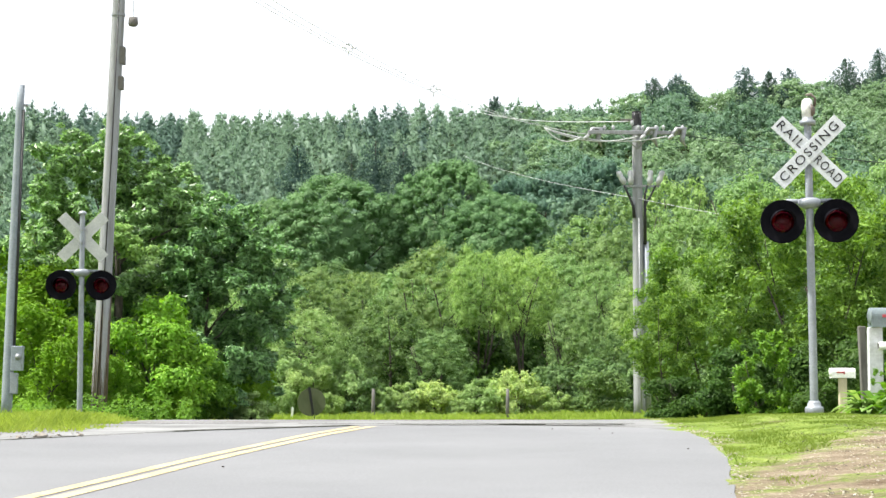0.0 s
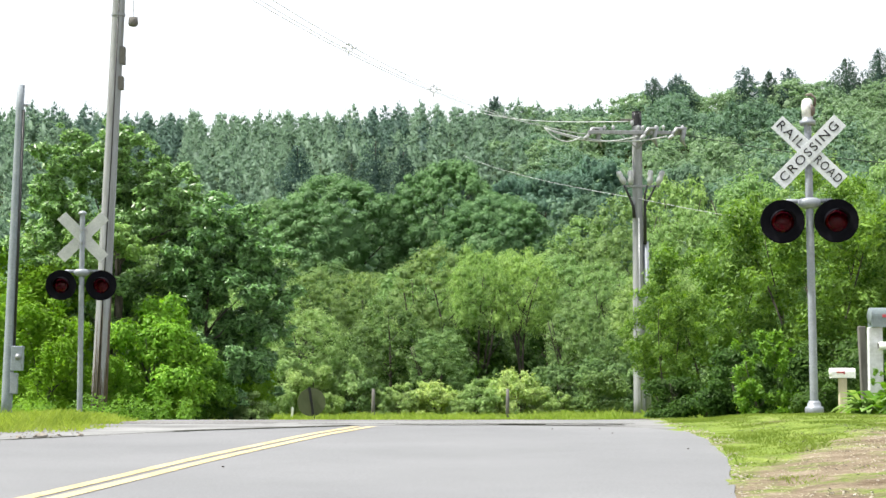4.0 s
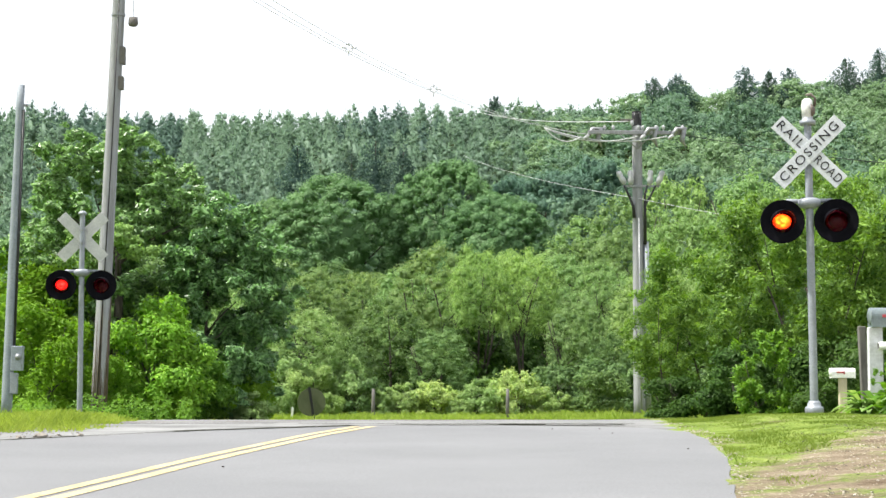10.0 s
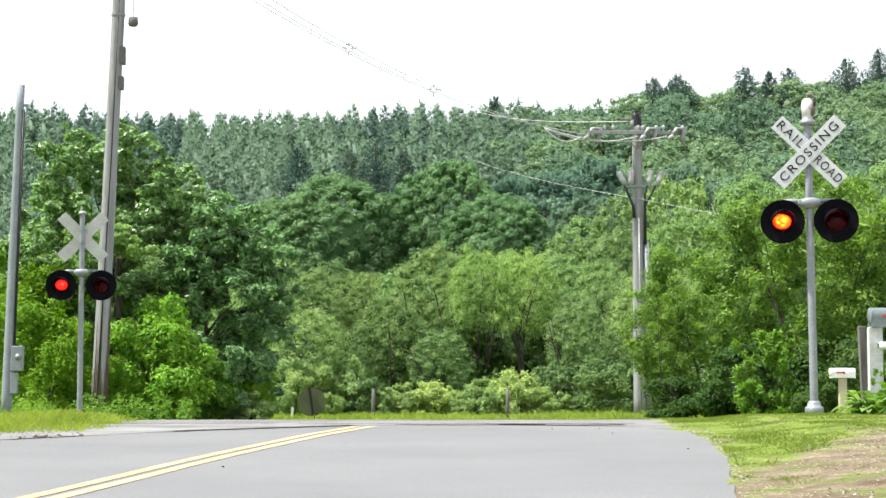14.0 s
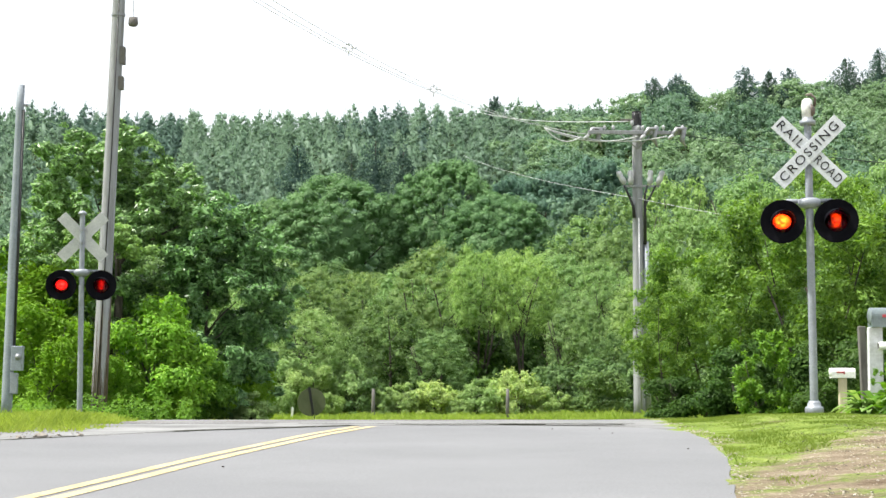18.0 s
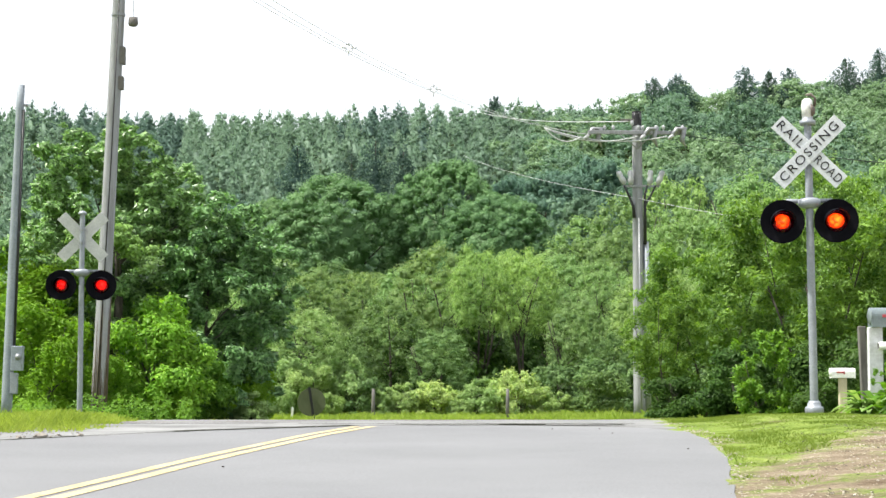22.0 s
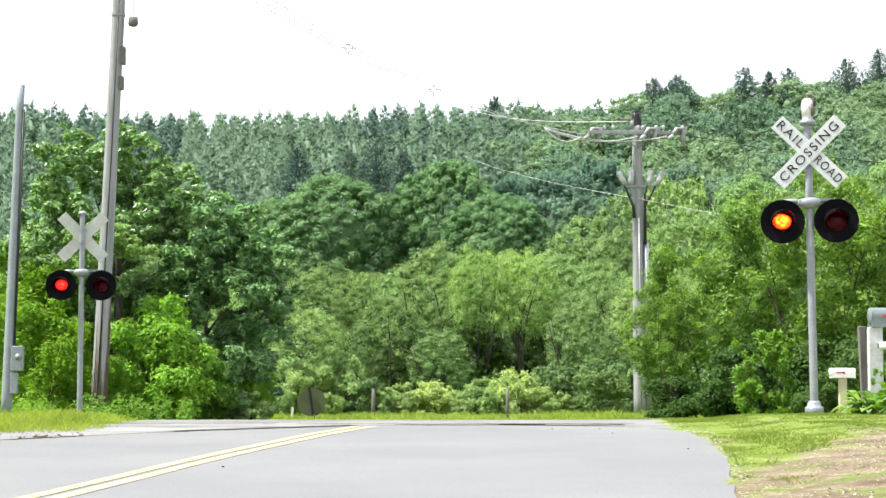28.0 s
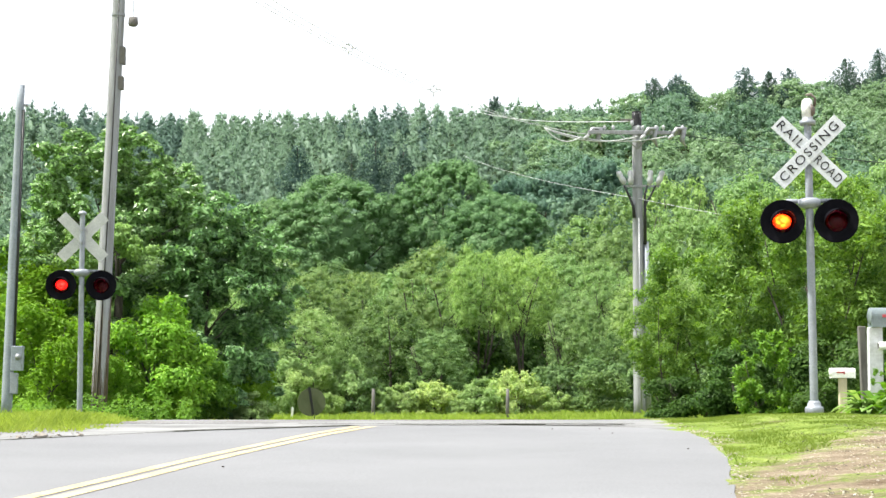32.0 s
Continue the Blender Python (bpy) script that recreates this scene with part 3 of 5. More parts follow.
def grey_post():
    p = thing("service_pole", pose(-8.44, 31.0, -0.4, 0, 1.5, 0), "pale grey tapered pole with a dark conduit and a meter box", "pole")
    part("shaft", timber_pole(bmesh.new(), (0, 0, 0), (0, 0, 6.6), 0.108, 0.074), POSTGREY, p)
    part("conduit", tube(bmesh.new(), [(0.115, -0.06, 1.3), (0.088, -0.04, 6.1)], [0.024, 0.024], 8), RUBBER, p, "dark conduit")
    b = part("meter_box", box(bmesh.new(), 0.22, 0.16, 0.48, pose(0.19, -0.08, 1.26), 0.015), POSTGREY, p, "grey meter box")
    part("dial", lathe(bmesh.new(), [(0.0, 0.06), (0.05, 0.05), (0.06, 0.0)], 16, pose(0.22, -0.16, 1.29) @ FRONT), GALV, b, "round meter glass")
    part("lower_conduit", box(bmesh.new(), 0.14, 0.08, 0.4, pose(0.15, -0.1, 0.78), 0.01), SILVER, p)
    part("bracket", box(bmesh.new(), 0.12, 0.06, 0.05, pose(0.1, 0, 6.2), 0.008), GALV, p)


POLE = (6.63, 54.0)
POLE_Z = gz(*POLE)


def crossarm_pole():
    p = thing("utility_pole", pose(POLE[0], POLE[1], POLE_Z - 0.1), "grey wooden utility pole with crossarm, cut-outs and cable riser", "utility pole", "utility poles")
    H = 10.45
    part("pole", timber_pole(bmesh.new(), (0, 0, 0), (-0.03, 0, H), 0.215, 0.16), POLEWOOD, p)
    part("pole_cap", cone(bmesh.new(), 0.168, 0.163, 0.5, pose(-0.03, 0, H - 0.2), 16), LETTER, p, "dark pole top")
    part("crossarm", box(bmesh.new(), 3.35, 0.11, 0.13, pose(-0.05, -0.22, H - 0.7, 0, 0, 4), 0.01), POLEWOOD, p, "grey timber crossarm")
    for s in (-1, 1):
        part("brace", tube(bmesh.new(), [(-0.03, -0.16, H - 1.25), (0.62 * s - 0.1, -0.16, H - 0.68)], [0.018, 0.018], 6), GALV, p)
    for x in (-1.5, 0.4, 1.35):
        bm = tube(bmesh.new(), [(x - 0.25, -0.35, H - 0.85), (x - 0.05, -0.25, H - 0.6), (x + 0.2, -0.2, H - 0.56), (x + 0.12, -0.2, H - 0.95), (x + 0.25, -0.2, H - 1.2)], [0.06, 0.1, 0.11, 0.09, 0.02], 10)
        part("insulator", bm, GALV, p, "grey cut-out with bent bracket")
        part("insulator_tip", lathe(bmesh.new(), [(0.0, 0.12), (0.05, 0.1), (0.07, 0.0), (0.05, -0.1), (0.0, -0.12)], 10), PORCELAIN, p, "pale porcelain end", pose(x - 0.27, -0.36, H - 0.87, 0, 50, 0))
    for x in (-1.05, -0.75, 0.1, 0.25, 0.7, 0.95, 1.6):
        part("pin", lathe(bmesh.new(), [(0.0, 0.16), (0.05, 0.13), (0.06, 0.05), (0.02, 0.0), (0.02, -0.05)], 10), PORCELAIN, p, "", pose(x - 0.1, -0.2, H - 0.6))
    part("ridge_pin", lathe(bmesh.new(), [(0.0, 0.2), (0.06, 0.16), (0.07, 0.05), (0.03, 0.0)], 10), PORCELAIN, p, "", pose(-0.2, -0.1, H - 0.45))
    part("ridge_bar", box(bmesh.new(), 0.5, 0.06, 0.07, pose(-0.35, -0.1, H - 0.25), 0.01), GREYTIMBER, p)
    for x, lean in ((-0.58, -28), (-0.28, -2), (0.38, 4), (0.72, 22)):
        bm = lathe(bmesh.new(), [(0.0, 0.27), (0.075, 0.25), (0.1, 0.15), (0.085, 0.05), (0.11, -0.06), (0.085, -0.2), (0.0, -0.26)], 12)
        part("termination", bm, PORCELAIN, p, "grey cable termination", pose(x, -0.2, H - 2.25, 0, lean, 0))
    part("termination_bar", box(bmesh.new(), 1.25, 0.06, 0.07, pose(0.08, -0.17, H - 2.52), 0.01), GALV, p)
    for x0 in (-0.62, 0.36, 0.72):
        part("riser_cable", tube(bmesh.new(), [(x0 * 0.8, -0.2, H - 2.5), (x0 * 0.55, -0.2, H - 2.85), (0.2 if x0 > 0 else -0.19, -0.17, H - 3.2), (0.2 if x0 > 0 else -0.16, -0.17, H - (4.5 if x0 > 0 else 3.6))], [0.03, 0.04, 0.05, 0.06], 8), RUBBER, p, "black riser cable")
    part("riser_duct", tube(bmesh.new(), [(0.27, -0.1, 0.3), (0.24, -0.1, H - 4.4)], [0.095, 0.095], 12), SILVER, p, "pale grey cable duct")
    part("riser_duct", tube(bmesh.new(), [(0.03, -0.2, 0.3), (0.0, -0.18, H - 3.6)], [0.03, 0.03], 8), GALV, p)


leaning_pole()
grey_post()
crossarm_pole()


def wire(name, a, b, sag, r, label, n=24, mat=None):
    a, b = Vector(a), Vector(b)
    pts = [a.lerp(b, k / n) - Vector((0, 0, sag * 4 * (k / n) * (1 - k / n))) for k in range(n + 1)]
    bm = tube(bmesh.new(), pts, [r] * (n + 1), 5)
    ob = new(name, mesh_of(name, bm, mat or CABLE))
    return tagged(ob, label, "cable", "overhead wires"), pts


TOP = POLE_Z + 10.35
FAR_END = (-7.0, 32.0, 10.45)
for k, (dx, dz) in enumerate(((-0.18, 0.0), (0.18, 0.0), (0.0, -0.28))):
    ob, pts = wire("overhead_wire", (FAR_END[0] + dx, FAR_END[1], FAR_END[2] + dz), (POLE[0] - 1.75 + 0.1 * k, POLE[1] - 0.3, TOP - 0.78), 0.95, 0.007, "thin pale overhead conductor of a spaced cable")
for tt in (0.385, 0.565):                       # spacers hang on the cable bundle
    c = Vector(FAR_END).lerp(Vector((POLE[0] - 1.7, POLE[1] - 0.3, TOP - 0.78)), tt) - Vector((0, 0, 0.95 * 4 * tt * (1 - tt)))
    sp = thing("cable_spacer", Matrix.Translation(c), "small pale four-armed cable spacer hanging on the wires", "spacer", "cable spacers")
    for a in range(4):
        d = Vector((math.cos(a * math.pi / 2), 0, math.sin(a * math.pi / 2)))
        part("spacer_arm", tube(bmesh.new(), [d * 0.05, d * 0.13, d * 0.22], [0.02, 0.014, 0.01], 6), CABLE, sp)
    part("ring", lathe(bmesh.new(), [(0.095, -0.01), (0.112, -0.01), (0.112, 0.01), (0.095, 0.01), (0.095, -0.01)], 14, FRONT), CABLE, sp)
wire("overhead_wire", (3.2, 140, 22.6), (POLE[0] - 0.3, POLE[1] - 0.1, TOP - 0.3), 0.3, 0.02, "pale overhead wire to the pole top")
wire("overhead_wire", (1.6, 128, 17.2), (POLE[0], POLE[1] - 0.22, TOP - 2.95), 0.3, 0.009, "pale lower overhead wire")
wire("overhead_wire", (POLE[0], POLE[1] - 0.22, TOP - 2.95), (13.5, 48, 4.6), 0.15, 0.008, "pale lower overhead wire")
wire("overhead_wire", (POLE[0] + 1.2, POLE[1] - 0.2, TOP - 0.7), (19, 58, 7.8), 0.2, 0.014, "thin dark overhead wire", mat=RUBBER)
for x0 in (-1.95, -0.05, 0.95):
    wire("jumper_cable", (POLE[0] - 3.2, POLE[1] - 0.3, TOP - 0.55), (POLE[0] + x0, POLE[1] - 0.35, TOP - 0.85), 0.3, 0.022, "slack pale jumper cable at the pole", 14)


# ---- roadside things ----
def round_sign():
    p = thing("warning_sign", pose(-3.75, 47.0, gz(-3.75, 47) - 0.1, 0, -9, 0), "round warning sign from behind on a leaning dark post", "sign")
    part("post", box(bmesh.new(), 0.075, 0.05, 1.15, pose(0, 0, 0.55), 0.006), LETTER, p, "dark leaning steel post")
    part("plate", cone(bmesh.new(), 0.415, 0.415, 0.006, FRONT, 40), SIGNDULL, p, "dull green-grey sign back", pose(0.0, 0.05, 0.68))


def guard_post(x, y):
    p = thing("marker_post", pose(x, y, gz(x, y) - 0.1), "weathered grey wooden roadside post", "post", "roadside posts")
    part("shaft", tube(bmesh.new(), [(0, 0, 0), (0, 0, 0.6), (0.01, 0, 1.15)], [0.06, 0.058, 0.05], 10), GREYTIMBER, p)


def stake():
    p = thing("marker_stake", pose(-4.72, 50, gz(-4.72, 50) - 0.05, 0, 4, 0), "small white stake standing in the grass", "post", "roadside posts")
    part("shaft", box(bmesh.new(), 0.07, 0.03, 0.5, pose(0, 0, 0.25), 0.006), MAILWHITE, p)


def kerb_stone(x, y, size, turn):
    """A rough dark stone lying on the shoulder."""
    bm = bmesh.new()
    bmesh.ops.create_icosphere(bm, subdivisions=3, radius=1.0)
    for v in bm.verts:
        v.co *= 1 + 0.35 * noise.noise(v.co * 1.7 + Vector((x, y, 0)))
    bmesh.ops.transform(bm, matrix=Matrix.Diagonal((size, size * 0.6, size * 0.45, 1)), verts=bm.verts)
    ob = new("stone", mesh_of("stone", bm, STONE))
    ob.matrix_basis = pose(x, y, max(gz(x, y), 0.012) + size * 0.2, 0, 0, turn)
    tagged(ob, "rough dark stone on the gravel shoulder", "stone", "shoulder stones")


def mailbox(m, label, scale, body_mat, post_mat, post_h, post_x=0.0, post_w=0.13):
    p = thing("mailbox", m, label, "mailbox", "mailboxes")
    L, r, h = 0.48 * scale, 0.085 * scale, 0.11 * scale
    bm = bmesh.new()
    prof = [(-r, -h)] + [(-r * math.cos(a), r * math.sin(a)) for a in np.linspace(0, math.pi, 12)] + [(r, -h)]
    ends = [[bm.verts.new((s * L / 2, u, v)) for u, v in prof] for s in (-1, 1)]
    for i in range(len(prof) - 1):
        bm.faces.new((ends[0][i], ends[0][i + 1], ends[1][i + 1], ends[1][i]))
    bm.faces.new((ends[0][0], ends[1][0], ends[1][-1], ends[0][-1]))
    bm.faces.new(ends[0])
    bm.faces.new(ends[1])
    part("box", bm, body_mat, p, "", pose(0, 0, post_h + h))
    bm = bmesh.new()
    box(bm, 0.16 * scale, 0.012, 0.03 * scale, pose(0, 0, 0), 0.003)
    box(bm, 0.03 * scale, 0.012, 0.06 * scale, pose(0.07 * scale, 0, -0.01), 0.003)
    part("flag", bm, REDFLAG, p, "small red signal flag", pose(-0.06 * scale, -r - 0.012, post_h + h))
    part("door", lathe(bmesh.new(), [(0.0, 0.01), (r * 0.95, 0.008), (r, 0.0)], 16, Matrix.Rotation(radians(-90), 4, "Y")), body_mat, p, "", pose(-L / 2 - 0.004, 0, post_h + h))
    part("post", box(bmesh.new(), post_w, 0.12, post_h + 0.25, pose(post_x, 0, (post_h - 0.25) / 2), 0.01), post_mat, p)
    return p


round_sign()
stake()
kerb_stone(-4.3, 17.15, 0.075, 20)
kerb_stone(-4.48, 16.95, 0.05, 100)
kerb_stone(-3.95, 17.5, 0.04, 60)
guard_post(-2.22, 51)
guard_post(2.05, 51)
mailbox(pose(6.98, 28.0, gz(6.98, 28) - 0.06), "white metal mailbox with a red flag on a pale timber post", 0.88, MAILWHITE, TIMBER, 0.74)


def big_mailbox():
    x, y = 6.77, 24.0
    p = mailbox(pose(x, y, gz(x, y)), "grey mailbox with a red flag on a white post", 1.5, MAILGREY, POSTWHITE, 1.3, -0.29, 0.21)
    part("paper_tube", lathe(bmesh.new(), [(0.055, 0.0), (0.06, 0.0), (0.06, 0.45), (0.0, 0.45)], 14, Matrix.Rotation(radians(90), 4, "Y")), MAILWHITE, p, "white paper tube", pose(-0.28, -0.14, 1.02))
    q = thing("fence_post", pose(6.46, 24.6, gz(6.46, 24.6)), "dark weathered timber post", "post")
    part("shaft", box(bmesh.new(), 0.11, 0.11, 1.4, pose(0, 0, 0.65, 0, -2, 0), 0.012), GREYTIMBER, q)


big_mailbox()


# ---- foliage ----
def leaf_quads(P, N, size, rng, aspect=0.55, fold=0.18, jitter=0.33, along=None):
    """Folded leaf blades at the points P, roughly facing N, or reaching along a direction."""
    n = len(P)
    N = N + rng.normal(0, jitter, (n, 3))
    N /= np.linalg.norm(N, axis=1, keepdims=True) + 1e-9
    A = rng.normal(0, 1, (n, 3)) if along is None else along + rng.normal(0, 0.4, (n, 3))
    A -= N * (A * N).sum(1, keepdims=True)
    A /= np.linalg.norm(A, axis=1, keepdims=True) + 1e-9
    B = np.cross(N, A)
    L = (size * rng.uniform(0.6, 1.35, n))[:, None]
    V = np.stack([P + A * L * 0.55, P + B * L * aspect * 0.5 - N * L * fold, P - A * L * 0.45, P - B * L * aspect * 0.5 - N * L * fold], 1).reshape(-1, 3)
    return V


def pine_core(h, w, rng):
    """The dense heart of a conifer: an uneven cone of 7 sides."""
    V, Q = [], []
    for f in (0.0, 0.4, 0.75, 1.0):
        for k in range(7):
            a, r = k * 0.8976, w * (1 - f) ** 0.8 * rng.uniform(0.75, 1.2)
            V.append((math.cos(a) * r, math.sin(a) * r, h * (0.08 + 0.8 * f)))
    for j in range(3):
        for k in range(7):
            Q.append((j * 7 + k, j * 7 + (k + 1) % 7, j * 7 + 7 + (k + 1) % 7, j * 7 + 7 + k))
    return np.array(V), np.array(Q)


def joined(*pieces):
    Vs, Qs, n = [], [], 0
    for V, Q in pieces:
        Vs.append(V)
        Qs.append(Q + n)
        n += len(V)
    return np.concatenate(Vs), np.concatenate(Qs)


def quads_for(V):
    return np.arange(len(V)).reshape(-1, 4)


def quad_sphere(k):
    """Directions and quads of a cube blown up to a ball, k squares along an edge."""
    seen, quads = {}, []
    g = np.linspace(-1, 1, k + 1)
    for axis in range(3):
        for side in (-1.0, 1.0):
            ids = []
            for u in g:
                for v in g:
                    p = [0.0, 0.0, 0.0]
                    p[axis], p[(axis + 1) % 3], p[(axis + 2) % 3] = side, u, v
                    ids.append(seen.setdefault(tuple(round(c, 5) for c in p), len(seen)))
            for i in range(k):
                for j in range(k):
                    q = [ids[i * (k + 1) + j], ids[(i + 1) * (k + 1) + j], ids[(i + 1) * (k + 1) + j + 1], ids[i * (k + 1) + j + 1]]
                    quads.append(q if side > 0 else q[::-1])
    V = np.array(list(seen))
    return V / np.linalg.norm(V, axis=1, keepdims=True), np.array(quads)


BALLS = {k: quad_sphere(k) for k in (1, 2, 3)}


def leaf_masses(puffs, rng, fill=0.8, lumps=0.2, fine=3):
    """The dense uneven heart of each puff, under its outer leaves."""
    D, Q = BALLS[fine]
    puffs = np.asarray(puffs, float)
    n, m = len(puffs), len(D)
    swell = np.ones((n, m))
    for f in (2.2, 4.5):
        W = rng.normal(0, f, (n, 3))
        swell += lumps * np.sin(W @ D.T + rng.uniform(0, 6.28, (n, 1)))
    V = puffs[:, None, :3] + D[None] * puffs[:, None, 3:] * (swell * fill)[:, :, None]
    return V.reshape(-1, 3), (Q[None] + (np.arange(n) * m)[:, None, None]).reshape(-1, 4)


def crown_mesh(puffs, n, leaf, mat, rng, aspect=0.55, up=0.45, inner=0.35, ragged=0.45, fill=0.0, jitter=0.33, fine=3, hearts=()):
    P, N = puff_points(puffs, n, rng, inner, up, ragged)
    keep = P[:, 2] > 0.03
    L = leaf_quads(P[keep], N[keep], leaf, rng, aspect, 0.18, jitter)
    if not fill:
        return raw_mesh("crown", L, quads_for(L), mat)
    M, MQ = leaf_masses([*puffs, *hearts], rng, fill, 0.2, fine)
    M[:, 2] = np.maximum(M[:, 2], 0.02)
    V, Q = joined((M, MQ), (L, quads_for(L)))
    return raw_mesh("crown", V, Q, mat, len(MQ))


def puff_points(puffs, n, rng, inner=0.35, up=0.5, ragged=0.4):
    """Points on the shells of ellipsoid puffs (x, y, z, rx, ry, rz), few on their undersides, with facing directions."""
    puffs = np.asarray(puffs, float)
    w = puffs[:, 3] * puffs[:, 5]
    idx = rng.choice(len(puffs), n, p=w / w.sum())
    D = rng.normal(0, 1, (n, 3))
    D /= np.linalg.norm(D, axis=1, keepdims=True)
    D[:, 2] = np.where((D[:, 2] < -0.25) & (rng.uniform(0, 1, n) < 0.5), -D[:, 2], D[:, 2])
    r = inner + (1 - inner) * rng.uniform(0, 1, n) ** 0.5
    r *= 1 + rng.normal(0, ragged * 0.4, n)
    P = puffs[idx, :3] + D * puffs[idx, 3:] * r[:, None]
    N = D + np.array([0, 0, up])
    return P, N


def crown_puffs(w, d, h, base, n, rng, size=(0.2, 0.36), lump=0.75, low=False):
    """Puffs that fill a crown of that width, depth and height over its base."""
    out = []
    for _ in range(n):
        D = rng.normal(0, 1, 3)
        D /= np.linalg.norm(D)
        if D[2] < -0.55 and not low:
            D[2] *= -0.6
        k = rng.uniform(0.3, 1.25) ** 0.5 * lump
        s = rng.uniform(*size) * (0.7 if k > lump else 1.0)
        out.append((D[0] * w / 2 * k, D[1] * d / 2 * k, base + h / 2 + D[2] * h / 2 * k, w * s, d * s, h * s * rng.uniform(0.6, 0.95)))
    return out


def dome_puffs(w, d, h, base, n, rng, size=(0.06, 0.11), low=-0.55):
    """Small puffs spread over an uneven domed crown, and the heavy masses inside it."""
    k = np.arange(n) + 0.5
    z = 1 - (1 - low) * k / n
    a = k * 2.399963 + rng.uniform(0, 6.28)
    D = np.stack([np.cos(a) * np.sqrt(1 - z * z), np.sin(a) * np.sqrt(1 - z * z), z], 1)
    swell = 0.88 + rng.normal(0, 0.035, n)
    for f in (2.0, 4.0):
        swell += 0.075 * np.sin(D @ rng.normal(0, f, 3) + rng.uniform(0, 6.28))
    half = np.array([w, d, h]) / 2
    C = D * half * swell[:, None] + np.array([0, 0, base + h / 2])
    s = rng.uniform(*size, n)
    hearts = [(0, 0, base + h * 0.46, w * 0.38, d * 0.38, h * 0.42)]
    return np.column_stack([C, s * w, s * d, s * h * 0.72]), hearts


def trunk_mesh(h, r, rng, limbs=6, spread=1.5, stems=1, lean=0.1):
    bm = bmesh.new()
    for s in range(stems):
        a0 = rng.uniform(0, 6.28)
        top = Vector((math.cos(a0) * (lean + 0.25 * (stems > 1)) * h, math.sin(a0) * (lean + 0.25 * (stems > 1)) * h, h))
        bend = Vector(rng.normal(0, 0.05 * h, 3))
        pts = [Vector((0, 0, -0.2)) + (top - Vector((0, 0, -0.2))) * t + bend * math.sin(t * 3.14) for t in np.linspace(0, 1, 7)]
        rad = [r * (1.25 if k == 0 else 1) * (1 - 0.8 * k / 6) for k in range(7)]
        tube(bm, pts, rad, 8)
        for _ in range(limbs):
            t = rng.uniform(0.3, 0.85)
            o = pts[0].lerp(top, t) + bend * math.sin(t * 3.14)
            a = rng.uniform(0, 6.28)
            e = o + Vector((math.cos(a) * spread, math.sin(a) * spread, rng.uniform(0.4, 1.1) * spread)) * rng.uniform(0.6, 1.1)
            m = o.lerp(e, 0.5) + Vector(rng.normal(0, 0.08 * spread, 3))
            q = r * (1 - 0.75 * t) * 0.6
            tube(bm, [o, m, e], [q, q * 0.65, q * 0.2], 5)
    return mesh_of("trunk", bm, BARK)


def tree(name, label, category, group, m, puffs, n, leaf, mat, h, r, seed, limbs=6, spread=1.5, stems=1, aspect=0.55, up=0.45, inner=0.35, ragged=0.45, fill=0.0, jitter=0.33, fine=3, hearts=()):
    rng = np.random.default_rng(seed)
    t = thing(name, m, label, category, group)
    part("trunk", trunk_mesh(h, r, rng, limbs, spread, stems), BARK, t)
    part("crown", crown_mesh(puffs, n, leaf, mat, rng, aspect, up, inner, ragged, fill, jitter, fine, hearts), mat, t)
    return t


def put(src, x, y, s, turn, dz=0.0, sz=None):
    return copy_thing(src, pose(x, y, gz(x, y) + dz, 0, 0, turn) @ Matrix.Diagonal((s, s, sz or s, 1)))


def lobed(lobes, sub, rng, deep=1.0):
    """Puffs gathered into lobes (x, height, radius) of one crown."""
    out = []
    for x, z, r in lobes:
        for _ in range(sub):
            D = rng.normal(0, 1, 3)
            D /= np.linalg.norm(D)
            k, q = rng.uniform(0.3, 1.0) ** 0.5 * r, r * rng.uniform(0.16, 0.34)
            out.append((x + D[0] * k, D[1] * k * 1.3 + rng.uniform(-deep, deep), z + D[2] * k, q, q, q * 0.7))
    return out


R = np.random.default_rng(11)


def base(x, y):
    return pose(x, y, gz(x, y) - 0.05)


# the oaks behind the far signal
OAK_LOBES = ((-1.1, 7.2, 0.65), (0.1, 7.3, 0.7), (0.9, 6.9, 0.7), (1.7, 6.3, 0.65), (-1.45, 6.1, 0.75), (-0.3, 6.2, 1.0), (1.1, 5.7, 1.0), (-1.95, 4.8, 0.75), (-0.9, 4.8, 1.0),
             (0.5, 4.5, 1.1), (1.9, 4.7, 0.8), (2.3, 5.5, 0.7), (2.6, 4.0, 0.7), (-1.7, 3.5, 1.0), (0.2, 3.2, 1.1), (1.5, 3.2, 1.0), (-0.6, 1.8, 1.0), (1.0, 1.7, 1.0))
tree("oak_tree", "dark glossy oak with a broad ragged crown behind the poles", "tree", "roadside trees", base(-8.85, 42), lobed(OAK_LOBES, 30, R), 64000, 0.18, OAK, 5.8, 0.18, 21, 5, 1.6, aspect=0.4, up=0.8, inner=0.3, ragged=0.6, fill=0.55, jitter=0.5, fine=2)
YOUNG_LOBES = ((0.1, 5.35, 0.7), (0.6, 5.0, 0.65), (-0.6, 4.8, 0.75), (0.5, 4.4, 0.8), (1.2, 4.2, 0.65), (-0.9, 4.1, 0.7), (1.3, 3.4, 0.7), (-0.6, 3.5, 0.9), (0.5, 3.2, 0.95), (1.4, 2.5, 0.65), (-0.5, 2.2, 0.9), (0.6, 1.9, 0.9), (-0.7, 0.9, 0.8), (0.6, 0.7, 0.75))
